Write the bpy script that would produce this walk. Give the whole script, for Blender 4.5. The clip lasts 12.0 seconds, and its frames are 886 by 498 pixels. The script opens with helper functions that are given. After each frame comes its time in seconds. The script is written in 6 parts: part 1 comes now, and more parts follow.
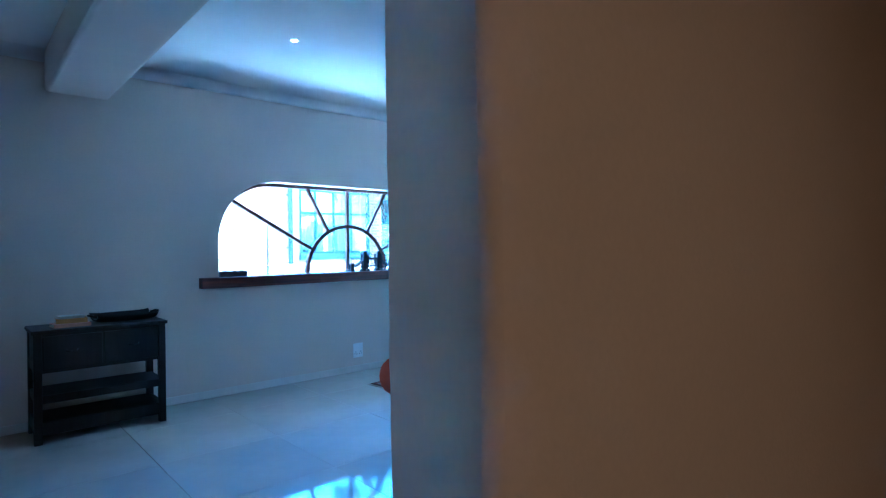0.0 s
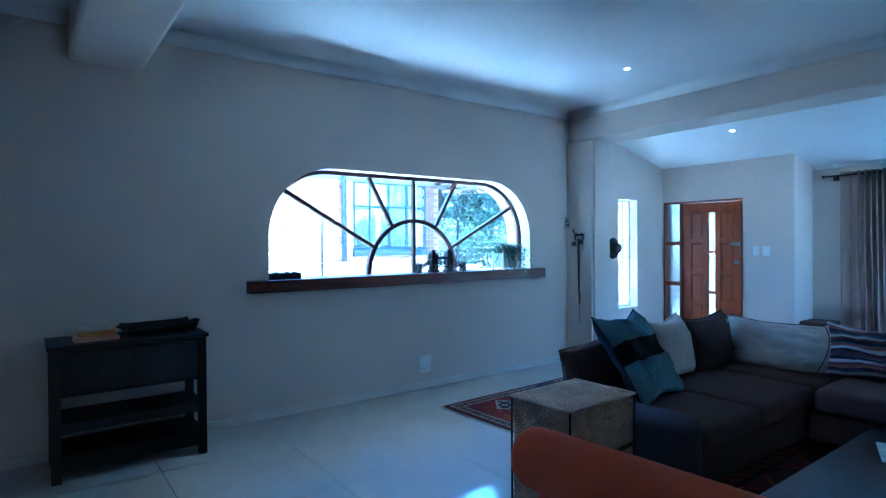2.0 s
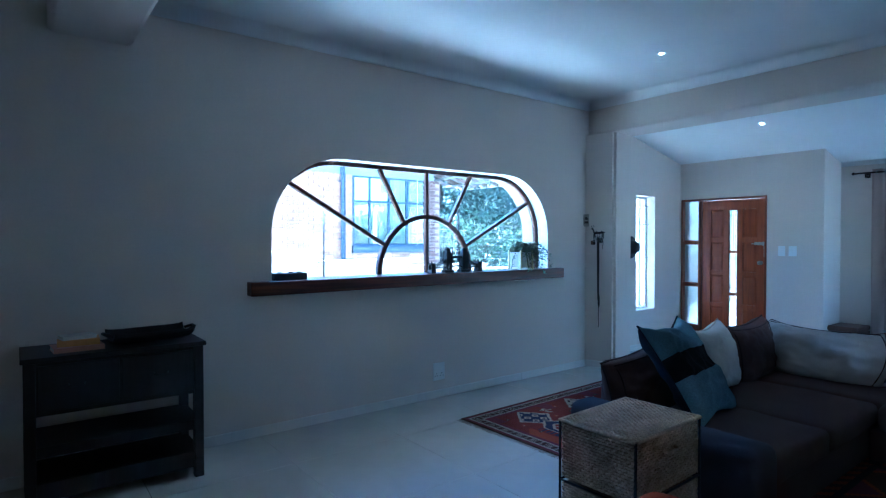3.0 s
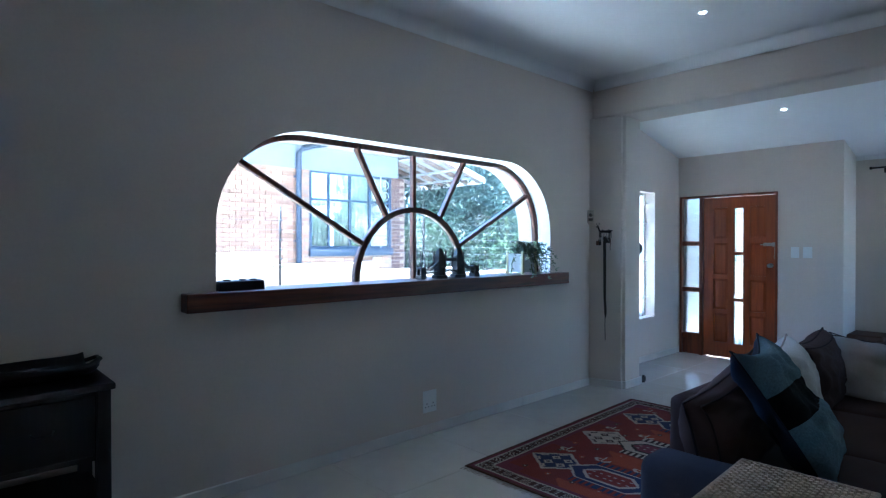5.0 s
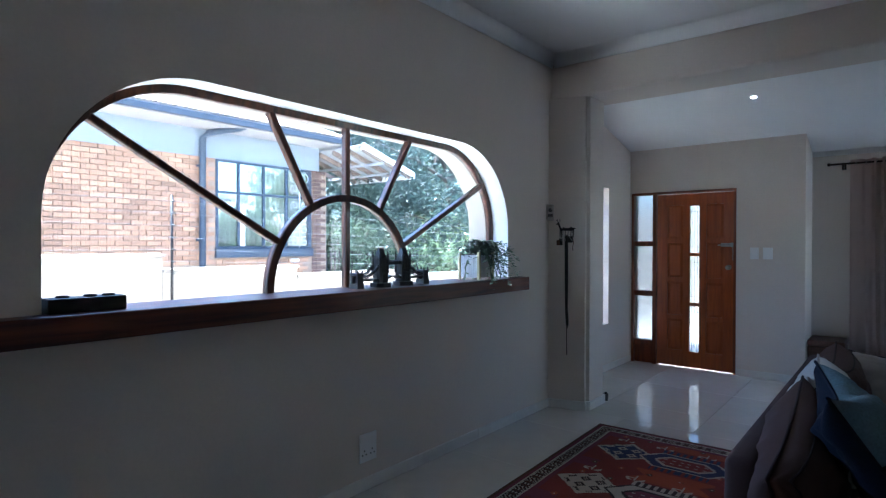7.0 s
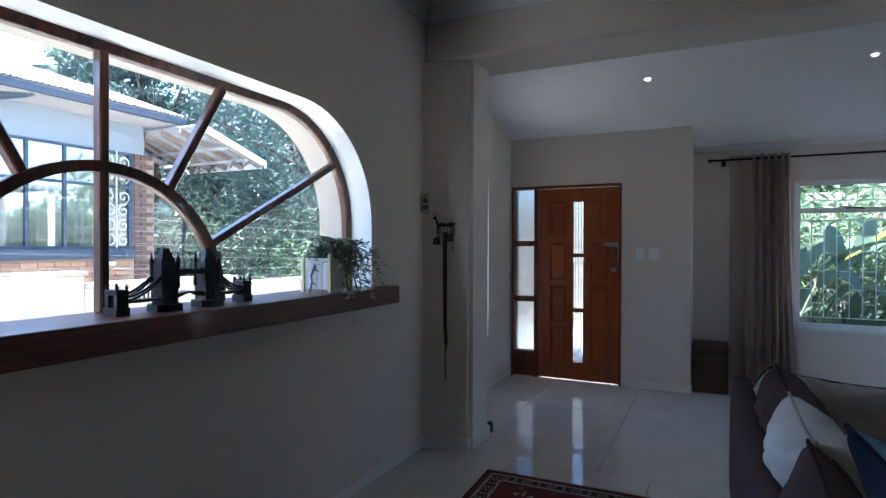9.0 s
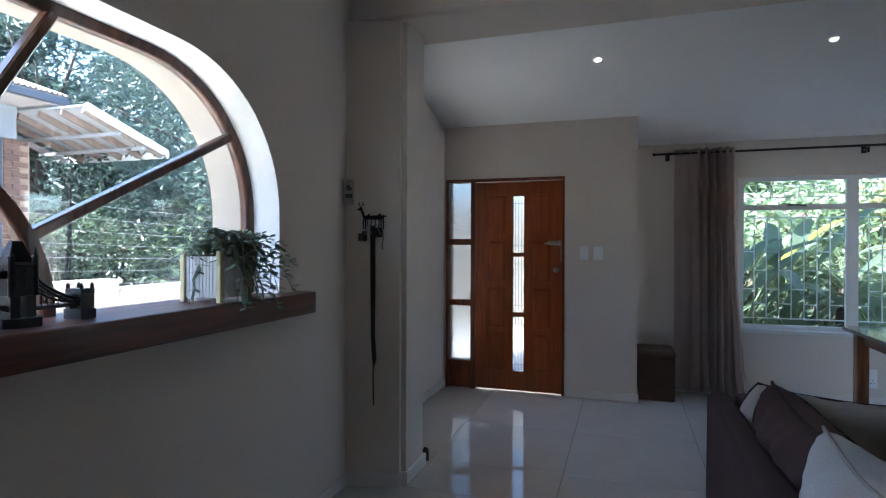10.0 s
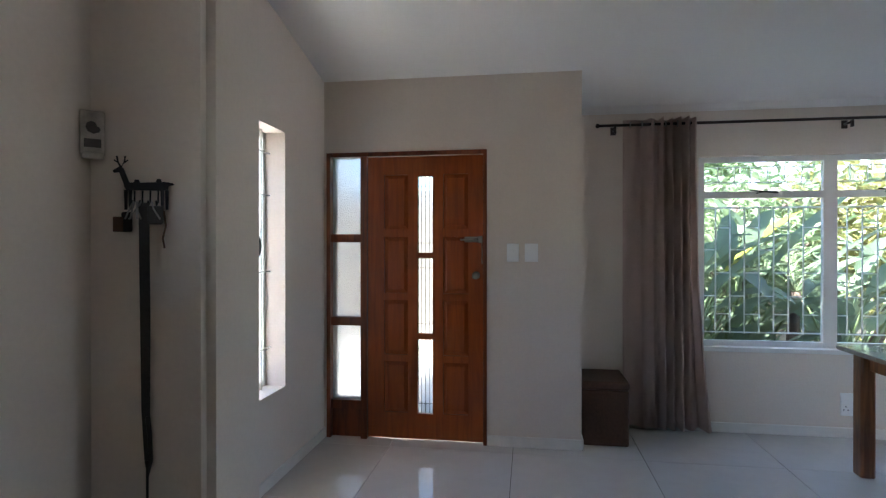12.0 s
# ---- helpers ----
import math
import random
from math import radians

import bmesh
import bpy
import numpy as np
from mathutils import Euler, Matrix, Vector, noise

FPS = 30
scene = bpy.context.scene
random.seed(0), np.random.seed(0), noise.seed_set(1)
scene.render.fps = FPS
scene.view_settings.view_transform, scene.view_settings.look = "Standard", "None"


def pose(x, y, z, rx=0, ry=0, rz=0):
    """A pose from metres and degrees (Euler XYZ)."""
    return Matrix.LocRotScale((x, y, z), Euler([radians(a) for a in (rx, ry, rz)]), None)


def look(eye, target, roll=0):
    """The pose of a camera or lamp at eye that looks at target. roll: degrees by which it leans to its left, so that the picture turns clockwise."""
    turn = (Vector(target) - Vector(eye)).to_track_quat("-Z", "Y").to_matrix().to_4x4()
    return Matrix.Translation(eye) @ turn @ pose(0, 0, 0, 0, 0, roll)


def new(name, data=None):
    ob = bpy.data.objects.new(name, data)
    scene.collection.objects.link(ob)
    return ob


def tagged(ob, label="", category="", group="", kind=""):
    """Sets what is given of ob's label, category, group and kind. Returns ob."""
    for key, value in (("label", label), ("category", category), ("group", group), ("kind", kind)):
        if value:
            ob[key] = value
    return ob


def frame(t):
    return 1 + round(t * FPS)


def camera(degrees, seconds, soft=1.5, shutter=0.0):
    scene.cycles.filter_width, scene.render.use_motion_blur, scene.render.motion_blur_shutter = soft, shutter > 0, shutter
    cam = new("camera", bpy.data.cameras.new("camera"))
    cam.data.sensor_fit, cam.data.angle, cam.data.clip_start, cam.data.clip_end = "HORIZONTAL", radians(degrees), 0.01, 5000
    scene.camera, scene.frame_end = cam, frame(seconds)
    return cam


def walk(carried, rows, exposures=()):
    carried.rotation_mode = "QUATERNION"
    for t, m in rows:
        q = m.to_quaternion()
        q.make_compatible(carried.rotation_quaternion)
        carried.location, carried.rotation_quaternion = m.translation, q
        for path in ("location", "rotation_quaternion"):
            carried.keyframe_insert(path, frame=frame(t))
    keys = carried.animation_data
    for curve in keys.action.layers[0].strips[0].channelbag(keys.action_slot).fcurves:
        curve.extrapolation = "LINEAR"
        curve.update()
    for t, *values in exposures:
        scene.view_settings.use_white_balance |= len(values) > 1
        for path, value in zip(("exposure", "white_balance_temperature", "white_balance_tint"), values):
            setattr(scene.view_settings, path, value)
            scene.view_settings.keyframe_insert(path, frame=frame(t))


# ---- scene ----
cam = camera(77.0, 12.0, soft=1.25)

PATH = [
    (0, (0.24, 0.704, 1.451), (1.565, 2.202, 1.449), -0.7),
    (0.5, (0.366, 0.941, 1.464), (1.656, 2.469, 1.459), -0.7),
    (1, (0.461, 1.181, 1.468), (1.706, 2.746, 1.459), -0.5),
    (1.5, (0.57, 1.42, 1.487), (1.776, 3.015, 1.47), -0.6),
    (2, (0.599, 1.654, 1.495), (1.794, 3.258, 1.474), -0.4),
    (2.5, (0.615, 1.871, 1.507), (1.815, 3.47, 1.483), -0.3),
    (3, (0.673, 2.129, 1.513), (1.89, 3.715, 1.478), 0.0),
    (5, (1.054, 3.134, 1.464), (2.404, 4.609, 1.445), 0.0),
    (5.5, (1.149, 3.345, 1.459), (2.518, 4.802, 1.439), 0.1),
    (6, (1.237, 3.567, 1.461), (2.679, 4.953, 1.443), 0.2),
    (6.5, (1.388, 3.76, 1.44), (2.896, 5.073, 1.427), 0.1),
    (6.7, (1.472, 3.831, 1.446), (2.992, 5.131, 1.432), 0.1),
    (8.5, (2.293, 4.38, 1.461), (4.053, 5.33, 1.442), 0.3),
    (9, (2.545, 4.51, 1.445), (4.347, 5.378, 1.431), 0.2),
    (9.5, (2.793, 4.668, 1.436), (4.651, 5.408, 1.42), 0.2),
    (10, (3.109, 4.791, 1.416), (5.01, 5.414, 1.408), 0.2),
    (10.5, (3.444, 4.897, 1.399), (5.366, 5.451, 1.395), 0.2),
    (11, (3.777, 4.955, 1.407), (5.719, 5.432, 1.397), 0.2),
    (11.5, (4.165, 5.004, 1.405), (6.126, 5.401, 1.399), 0.1),
    (12, (4.558, 5.051, 1.403), (6.535, 5.354, 1.395), -0.0),
]
walk(cam, [(t, look(eye, target, roll)) for t, eye, target, roll in PATH],
     exposures=[(0.0, 5.30, 3480, -4), (1.5, 4.90, 3640, -4), (3.0, 4.40, 3980, -2), (5.0, 4.12, 4760, 5), (6.5, 3.78, 5200, 9), (9.0, 3.27, 5600, 11), (10.5, 3.44, 6050, 13), (12.0, 3.73, 6480, 14)])

# ---- world, sun, exposure ----
world = bpy.data.worlds.new("sky")
scene.world = world
world.use_nodes = True
wn = world.node_tree.nodes
sky = wn.new("ShaderNodeTexSky")
sky.sky_type, sky.sun_disc = "NISHITA", False
sky.sun_elevation, sky.sun_rotation = radians(62.3), radians(-40.6)
wn["Background"].inputs["Strength"].default_value = 0.14
world.node_tree.links.new(sky.outputs[0], wn["Background"].inputs["Color"])

sun = new("sun", bpy.data.lights.new("sun", "SUN"))
sun.data.energy, sun.data.angle, sun.data.color = 5.0, radians(0.6), (1.0, 0.95, 0.88)
SUN_WAY = Vector((-0.30, 0.35, 0.88))
sun.matrix_basis = look(SUN_WAY * 30, (0, 0, 0))

# ---- materials ----
def mat(name, color, rough=0.6, metal=0.0, grain=0.0, scale=20.0, stain=0.0, stain_scale=1.5, bump=0.0, spec=0.5, coat=0.0, rand=0.0):
    """A surface: base colour with fine grain and broad stains, and fine relief."""
    m = bpy.data.materials.new(name)
    m.use_nodes = True
    nt = m.node_tree
    n, ln = nt.nodes, nt.links
    b = n["Principled BSDF"]
    b.inputs["Roughness"].default_value, b.inputs["Metallic"].default_value = rough, metal
    b.inputs["Specular IOR Level"].default_value, b.inputs["Coat Weight"].default_value = spec, coat
    tc = n.new("ShaderNodeTexCoord")
    fine, broad = n.new("ShaderNodeTexNoise"), n.new("ShaderNodeTexNoise")
    fine.inputs["Scale"].default_value, broad.inputs["Scale"].default_value = scale, stain_scale
    fine.inputs["Detail"].default_value, broad.inputs["Detail"].default_value = 4, 5
    ln.new(tc.outputs["Object"], fine.inputs["Vector"])
    ln.new(tc.outputs["Object"], broad.inputs["Vector"])
    def vary(value_socket, amount, last):
        mr = n.new("ShaderNodeMapRange")
        mr.inputs["From Min"].default_value, mr.inputs["From Max"].default_value = 0.3, 0.7
        mr.inputs["To Min"].default_value, mr.inputs["To Max"].default_value = 1 - amount, 1 + amount
        ln.new(value_socket, mr.inputs["Value"])
        mx = n.new("ShaderNodeMix")
        mx.data_type, mx.blend_type = "RGBA", "MULTIPLY"
        mx.inputs["Factor"].default_value = 1
        ln.new(last, mx.inputs["A"])
        ln.new(mr.outputs[0], mx.inputs["B"])
        return mx.outputs["Result"]
    rgb = n.new("ShaderNodeRGB")
    rgb.outputs[0].default_value = (*color, 1)
    out = rgb.outputs[0]
    if grain:
        out = vary(fine.outputs["Fac"], grain, out)
    if stain:
        out = vary(broad.outputs["Fac"], stain, out)
    if rand:
        oi = n.new("ShaderNodeObjectInfo")
        mr = n.new("ShaderNodeMapRange")
        mr.inputs["To Min"].default_value, mr.inputs["To Max"].default_value = 0.3, 0.7
        ln.new(oi.outputs["Random"], mr.inputs["Value"])
        out = vary(mr.outputs[0], rand, out)
    ln.new(out, b.inputs["Base Color"])
    if bump:
        bp = n.new("ShaderNodeBump")
        bp.inputs["Strength"].default_value, bp.inputs["Distance"].default_value = bump, 0.01
        ln.new(fine.outputs["Fac"], bp.inputs["Height"])
        ln.new(bp.outputs[0], b.inputs["Normal"])
    return m


def wood(name, dark, light, rough=0.35, across=(14, 14, 1.2), coat=0.3):
    m = mat(name, light, rough, coat=coat)
    n, ln = m.node_tree.nodes, m.node_tree.links
    tc, mp, nz, cr = n.new("ShaderNodeTexCoord"), n.new("ShaderNodeMapping"), n.new("ShaderNodeTexNoise"), n.new("ShaderNodeValToRGB")
    mp.inputs["Scale"].default_value = across
    nz.inputs["Scale"].default_value, nz.inputs["Detail"].default_value, nz.inputs["Distortion"].default_value = 2.2, 6, 0.6
    cr.color_ramp.elements[0].color, cr.color_ramp.elements[1].color = (*dark, 1), (*light, 1)
    cr.color_ramp.elements[0].position, cr.color_ramp.elements[1].position = 0.34, 0.66
    ln.new(tc.outputs["Object"], mp.inputs["Vector"])
    ln.new(mp.outputs[0], nz.inputs["Vector"])
    ln.new(nz.outputs["Fac"], cr.inputs["Fac"])
    b = n["Principled BSDF"]
    ln.new(cr.outputs["Color"], b.inputs["Base Color"])
    bp = n.new("ShaderNodeBump")
    bp.inputs["Strength"].default_value, bp.inputs["Distance"].default_value = 0.12, 0.004
    ln.new(nz.outputs["Fac"], bp.inputs["Height"])
    ln.new(bp.outputs[0], b.inputs["Normal"])
    return m


def glass(name, gloss=0.05, tint=(0.97, 0.99, 0.98), frost=0.0):
    m = bpy.data.materials.new(name)
    m.use_nodes = True
    n, ln = m.node_tree.nodes, m.node_tree.links
    n.remove(n["Principled BSDF"])
    clear, shine, mix = n.new("ShaderNodeBsdfTransparent"), n.new("ShaderNodeBsdfGlossy"), n.new("ShaderNodeMixShader")
    clear.inputs["Color"].default_value = (*tint, 1)
    shine.inputs["Roughness"].default_value = 0.02 + frost * 0.3
    mix.inputs["Fac"].default_value = gloss
    first = clear.outputs[0]
    if frost:
        soft, mf = n.new("ShaderNodeBsdfRefraction"), n.new("ShaderNodeMixShader")
        soft.inputs["Roughness"].default_value, soft.inputs["IOR"].default_value = 0.55, 1.15
        soft.inputs["Color"].default_value = (*tint, 1)
        nz, bp, tc = n.new("ShaderNodeTexVoronoi"), n.new("ShaderNodeBump"), n.new("ShaderNodeTexCoord")
        nz.inputs["Scale"].default_value = 120
        bp.inputs["Strength"].default_value, bp.inputs["Distance"].default_value = 0.6, 0.004
        ln.new(tc.outputs["Object"], nz.inputs["Vector"])
        ln.new(nz.outputs["Distance"], bp.inputs["Height"])
        ln.new(bp.outputs[0], soft.inputs["Normal"])
        ln.new(bp.outputs[0], shine.inputs["Normal"])
        mf.inputs["Fac"].default_value = frost
        ln.new(clear.outputs[0], mf.inputs[1])
        ln.new(soft.outputs[0], mf.inputs[2])
        first = mf.outputs[0]
    ln.new(first, mix.inputs[1])
    ln.new(shine.outputs[0], mix.inputs[2])
    ln.new(mix.outputs[0], n["Material Output"].inputs["Surface"])
    return m


def glow(name, color, strength):
    m = bpy.data.materials.new(name)
    m.use_nodes = True
    b = m.node_tree.nodes["Principled BSDF"]
    b.inputs["Base Color"].default_value = (*color, 1)
    b.inputs["Emission Color"].default_value = (*color, 1)
    b.inputs["Emission Strength"].default_value = strength
    return m


def leafy(name, color, light=0.35, rand=0.35):
    """A leaf: half of the light goes through it."""
    m = mat(name, color, 0.45, rand=0)
    n, ln = m.node_tree.nodes, m.node_tree.links
    b, tr, mx = n["Principled BSDF"], n.new("ShaderNodeBsdfTranslucent"), n.new("ShaderNodeMixShader")
    geo, mr, hs = n.new("ShaderNodeNewGeometry"), n.new("ShaderNodeMapRange"), n.new("ShaderNodeHueSaturation")
    mr.inputs["To Min"].default_value, mr.inputs["To Max"].default_value = 1 - rand, 1 + rand
    ln.new(geo.outputs["Random Per Island"], mr.inputs["Value"])
    ln.new(mr.outputs[0], hs.inputs["Value"])
    hs.inputs["Color"].default_value = (*color, 1)
    ln.new(hs.outputs[0], b.inputs["Base Color"])
    ln.new(hs.outputs[0], tr.inputs["Color"])
    mx.inputs["Fac"].default_value = light
    ln.new(b.outputs[0], mx.inputs[1])
    ln.new(tr.outputs[0], mx.inputs[2])
    ln.new(mx.outputs[0], n["Material Output"].inputs["Surface"])
    return m


M_WALL = mat("wall_paint", (0.72, 0.635, 0.555), 0.85, grain=0.02, scale=60, stain=0.035, stain_scale=0.8, bump=0.10)
M_CEIL = mat("ceiling_paint", (0.88, 0.87, 0.85), 0.9, grain=0.01, scale=50, stain=0.02, bump=0.03)
M_SKIRT = mat("skirting_paint", (0.75, 0.715, 0.665), 0.6, grain=0.02, stain=0.05, stain_scale=3)
M_TILE = mat("porcelain", (0.62, 0.585, 0.53), 0.055, grain=0.02, scale=9, stain=0.045, stain_scale=2.0, rand=0.03, spec=0.6)
M_GROUT = mat("grout", (0.12, 0.11, 0.10), 0.9, grain=0.1)
M_SILL = wood("mahogany", (0.050, 0.012, 0.006), (0.16, 0.038, 0.014), 0.42, (1.0, 10, 14), 0.12)
M_FRAME = wood("dark_frame_wood", (0.035, 0.010, 0.006), (0.13, 0.040, 0.017), 0.42)
M_DOOR = wood("door_wood", (0.26, 0.050, 0.007), (0.37, 0.077, 0.010), 0.34, coat=0.12)
M_DOORF = wood("door_frame_wood", (0.12, 0.024, 0.005), (0.25, 0.054, 0.010), 0.38, coat=0.12)
M_GLASS = glass("window_glass", 0.05, (0.905, 0.945, 0.965))
M_FROST = glass("frosted_glass", 0.10, (0.36, 0.385, 0.40), 0.85)
M_LEADED = glass("leaded_glass", 0.08, (0.58, 0.62, 0.64), 0.30)
M_WHITE = mat("white_paint", (0.78, 0.78, 0.76), 0.45, grain=0.02, stain=0.03)
M_PLASTIC = mat("white_plastic", (0.86, 0.86, 0.85), 0.3, stain=0.02)
M_DARKHOLE = mat("dark_slot", (0.02, 0.02, 0.02), 0.6)
M_BLACKWOOD = wood("black_stained_wood", (0.005, 0.004, 0.004), (0.013, 0.010, 0.010), 0.55, coat=0.04)
M_IRON = mat("black_iron", (0.02, 0.02, 0.022), 0.5, 0.6, grain=0.15, scale=40, bump=0.1)
M_BRONZE = mat("dark_bronze", (0.012, 0.014, 0.018), 0.45, 0.2, grain=0.25, scale=60, stain=0.2, stain_scale=15, bump=0.2)
M_STEEL = mat("dull_steel", (0.40, 0.385, 0.36), 0.45, 1.0, grain=0.06)
M_LAMP = glow("lamp_glass", (1.0, 0.93, 0.82), 9.0)
M_BRICK = mat("pale_brick", (0.40, 0.225, 0.135), 0.85, grain=0.12, scale=30, stain=0.10, stain_scale=2, bump=0.3, rand=0.32)
# brick with the shade under the awning put into its colour
M_SHADEBRICK = mat("shaded_brick", (0.15, 0.085, 0.065), 0.85, grain=0.12, scale=30, stain=0.10, stain_scale=2, bump=0.3, rand=0.2)
M_MORTAR = mat("mortar", (0.34, 0.245, 0.175), 0.95, grain=0.1)
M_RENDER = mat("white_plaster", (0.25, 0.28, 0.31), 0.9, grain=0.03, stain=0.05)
M_CREAM = mat("cream_plaster", (0.36, 0.32, 0.27), 0.9, grain=0.04, stain=0.06, bump=0.1)
M_BLUE = mat("blue_grey_paint", (0.040, 0.058, 0.085), 0.5, grain=0.05)
M_GUTTER = mat("gutter_paint", (0.045, 0.055, 0.075), 0.5, grain=0.05)
M_ROOFT = mat("roof_tile", (0.42, 0.38, 0.35), 0.85, grain=0.15, rand=0.2)
M_PAVE = mat("pale_paving", (0.68, 0.65, 0.60), 0.9, grain=0.12, stain=0.12, bump=0.2)
M_CURTIN = mat("net_curtain", (0.80, 0.80, 0.78), 0.9, grain=0.03)


# ---- mesh helpers ----
def box(bm, x0, x1, y0, y1, z0, z1, bevel=0.0, mi=0, seg=2):
    vs = [bm.verts.new((x, y, z)) for x in (x0, x1) for y in (y0, y1) for z in (z0, z1)]
    idx = ((0, 1, 3, 2), (4, 6, 7, 5), (0, 4, 5, 1), (2, 3, 7, 6), (0, 2, 6, 4), (1, 5, 7, 3))
    fs = [bm.faces.new([vs[i] for i in f]) for f in idx]
    for f in fs:
        f.material_index = mi
    if bevel:
        es = list({e for f in fs for e in f.edges})
        r = bmesh.ops.bevel(bm, geom=es, offset=bevel, segments=seg, affect="EDGES", profile=0.5)
        for f in r["faces"]:
            f.material_index = mi
            f.smooth = seg > 1
    return vs


def beam_between(bm, a, b, w, d, up=(0, 1, 0), bevel=0.0):
    """A bar of width w and depth d (along up) from a to b."""
    a, b, up = Vector(a), Vector(b), Vector(up).normalized()
    ax = (b - a).normalized()
    side = ax.cross(up).normalized()
    u = side.cross(ax)
    vs = [bm.verts.new(p + side * (w / 2 * i) + u * (d / 2 * j)) for p in (a, b) for i, j in ((-1, -1), (1, -1), (1, 1), (-1, 1))]
    fs = [bm.faces.new([vs[i] for i in f]) for f in ((3, 2, 1, 0), (4, 5, 6, 7), (0, 1, 5, 4), (1, 2, 6, 5), (2, 3, 7, 6), (3, 0, 4, 7))]
    if bevel:
        bmesh.ops.bevel(bm, geom=list({e for f in fs for e in f.edges}), offset=bevel, segments=1, affect="EDGES")
    return vs


def tube(bm, pts, r, n=8, cap=True, taper=None):
    """A round tube along points."""
    pts = [Vector(p) for p in pts]
    rings = []
    ref = Vector((0.31, 0.27, 0.91))
    for i, p in enumerate(pts):
        t = (pts[min(i + 1, len(pts) - 1)] - pts[max(i - 1, 0)]).normalized()
        u = t.cross(ref if abs(t.dot(ref)) < 0.95 else Vector((1, 0, 0))).normalized()
        v = t.cross(u)
        rr = r * (taper[i] if taper else 1)
        rings.append([bm.verts.new(p + (u * math.cos(k * math.tau / n) + v * math.sin(k * math.tau / n)) * rr) for k in range(n)])
    for a, b in zip(rings, rings[1:]):
        for k in range(n):
            f = bm.faces.new((a[k], a[(k + 1) % n], b[(k + 1) % n], b[k]))
            f.smooth = True
    if cap:
        bm.faces.new(rings[0][::-1])
        bm.faces.new(rings[-1])
    return rings


def lathe(bm, profile, n=24, cx=0, cy=0, smooth=True):
    """Turns (radius, z) points round the upright axis."""
    rings = []
    for r, z in profile:
        rings.append([bm.verts.new((cx + r * math.cos(k * math.tau / n), cy + r * math.sin(k * math.tau / n), z)) for k in range(n)])
    for a, b in zip(rings, rings[1:]):
        for k in range(n):
            f = bm.faces.new((a[k], a[(k + 1) % n], b[(k + 1) % n], b[k]))
            f.smooth = smooth
    if profile[0][0] > 1e-4:
        bm.faces.new(rings[0][::-1])
    if profile[-1][0] > 1e-4:
        bm.faces.new(rings[-1])


def prism(bm, pts, axis, a, b, mi=0):
    """A flat outline pushed from a to b along an axis ('x', 'y' or 'z'); the outline gives the two other coordinates in order."""
    def put(p, c):
        q = list(p)
        q.insert("xyz".index(axis), c)
        return bm.verts.new(q)
    lo, hi = [put(p, a) for p in pts], [put(p, b) for p in pts]
    fs = [bm.faces.new(lo[::-1]), bm.faces.new(hi)]
    n = len(pts)
    for i in range(n):
        fs.append(bm.faces.new((lo[i], lo[(i + 1) % n], hi[(i + 1) % n], hi[i])))
    for f in fs:
        f.material_index = mi
    bmesh.ops.recalc_face_normals(bm, faces=fs)
    return fs


def mesh_of(name, bm, materials):
    me = bpy.data.meshes.new(name)
    bm.to_mesh(me)
    bm.free()
    for m in materials if isinstance(materials, (list, tuple)) else [materials]:
        me.materials.append(m)
    return me


def part(name, bm, material, parent, label=""):
    ob = new(name, mesh_of(name, bm, material))
    ob.parent = parent
    return tagged(ob, label)


def thing(name, label, category, bm=None, material=None, group="", kind="", at=None):
    ob = new(name, mesh_of(name, bm, material) if bm else None)
    if at is not None:
        ob.matrix_basis = at
    return tagged(ob, label, category, group, kind)


def B():
    return bmesh.new()


def boxpart(name, material, parent, dims, bevel=0.0, label="", seg=2):
    bm = B()
    box(bm, *dims, bevel=bevel, seg=seg)
    return part(name, bm, material, parent, label)


def structure(name, bm, material, label="", category="wall"):
    return thing(name, label, category, bm, material, kind="structure")


# ---- plan ----
YW, YE, XD, XF, YP, XL, ZC = 6.37, 6.54, 8.49, 9.05, 1.59, -1.3, 3.13
SC = (3.852, 1.19)                      # middle of the arched window, on its sill
HX0, HX1, HZ0, HZ1, HR = 2.25, 5.405, 1.085, 2.188, 0.63
YO = 6.76                               # outer face of the window wall


def arch_outline(inset=0.0, z0=HZ0, steps=14):
    x0, x1, z1, r = HX0 + inset, HX1 - inset, HZ1 - inset, HR - inset
    pts = [(x0, z0)]
    pts += [(x0 + r - r * math.cos(a), z1 - r + r * math.sin(a)) for a in (i * math.pi / 2 / steps for i in range(steps + 1))]
    pts += [(x1 - r + r * math.sin(a), z1 - r + r * math.cos(a)) for a in (i * math.pi / 2 / steps for i in range(steps + 1))]
    pts.append((x1, z0))
    return pts


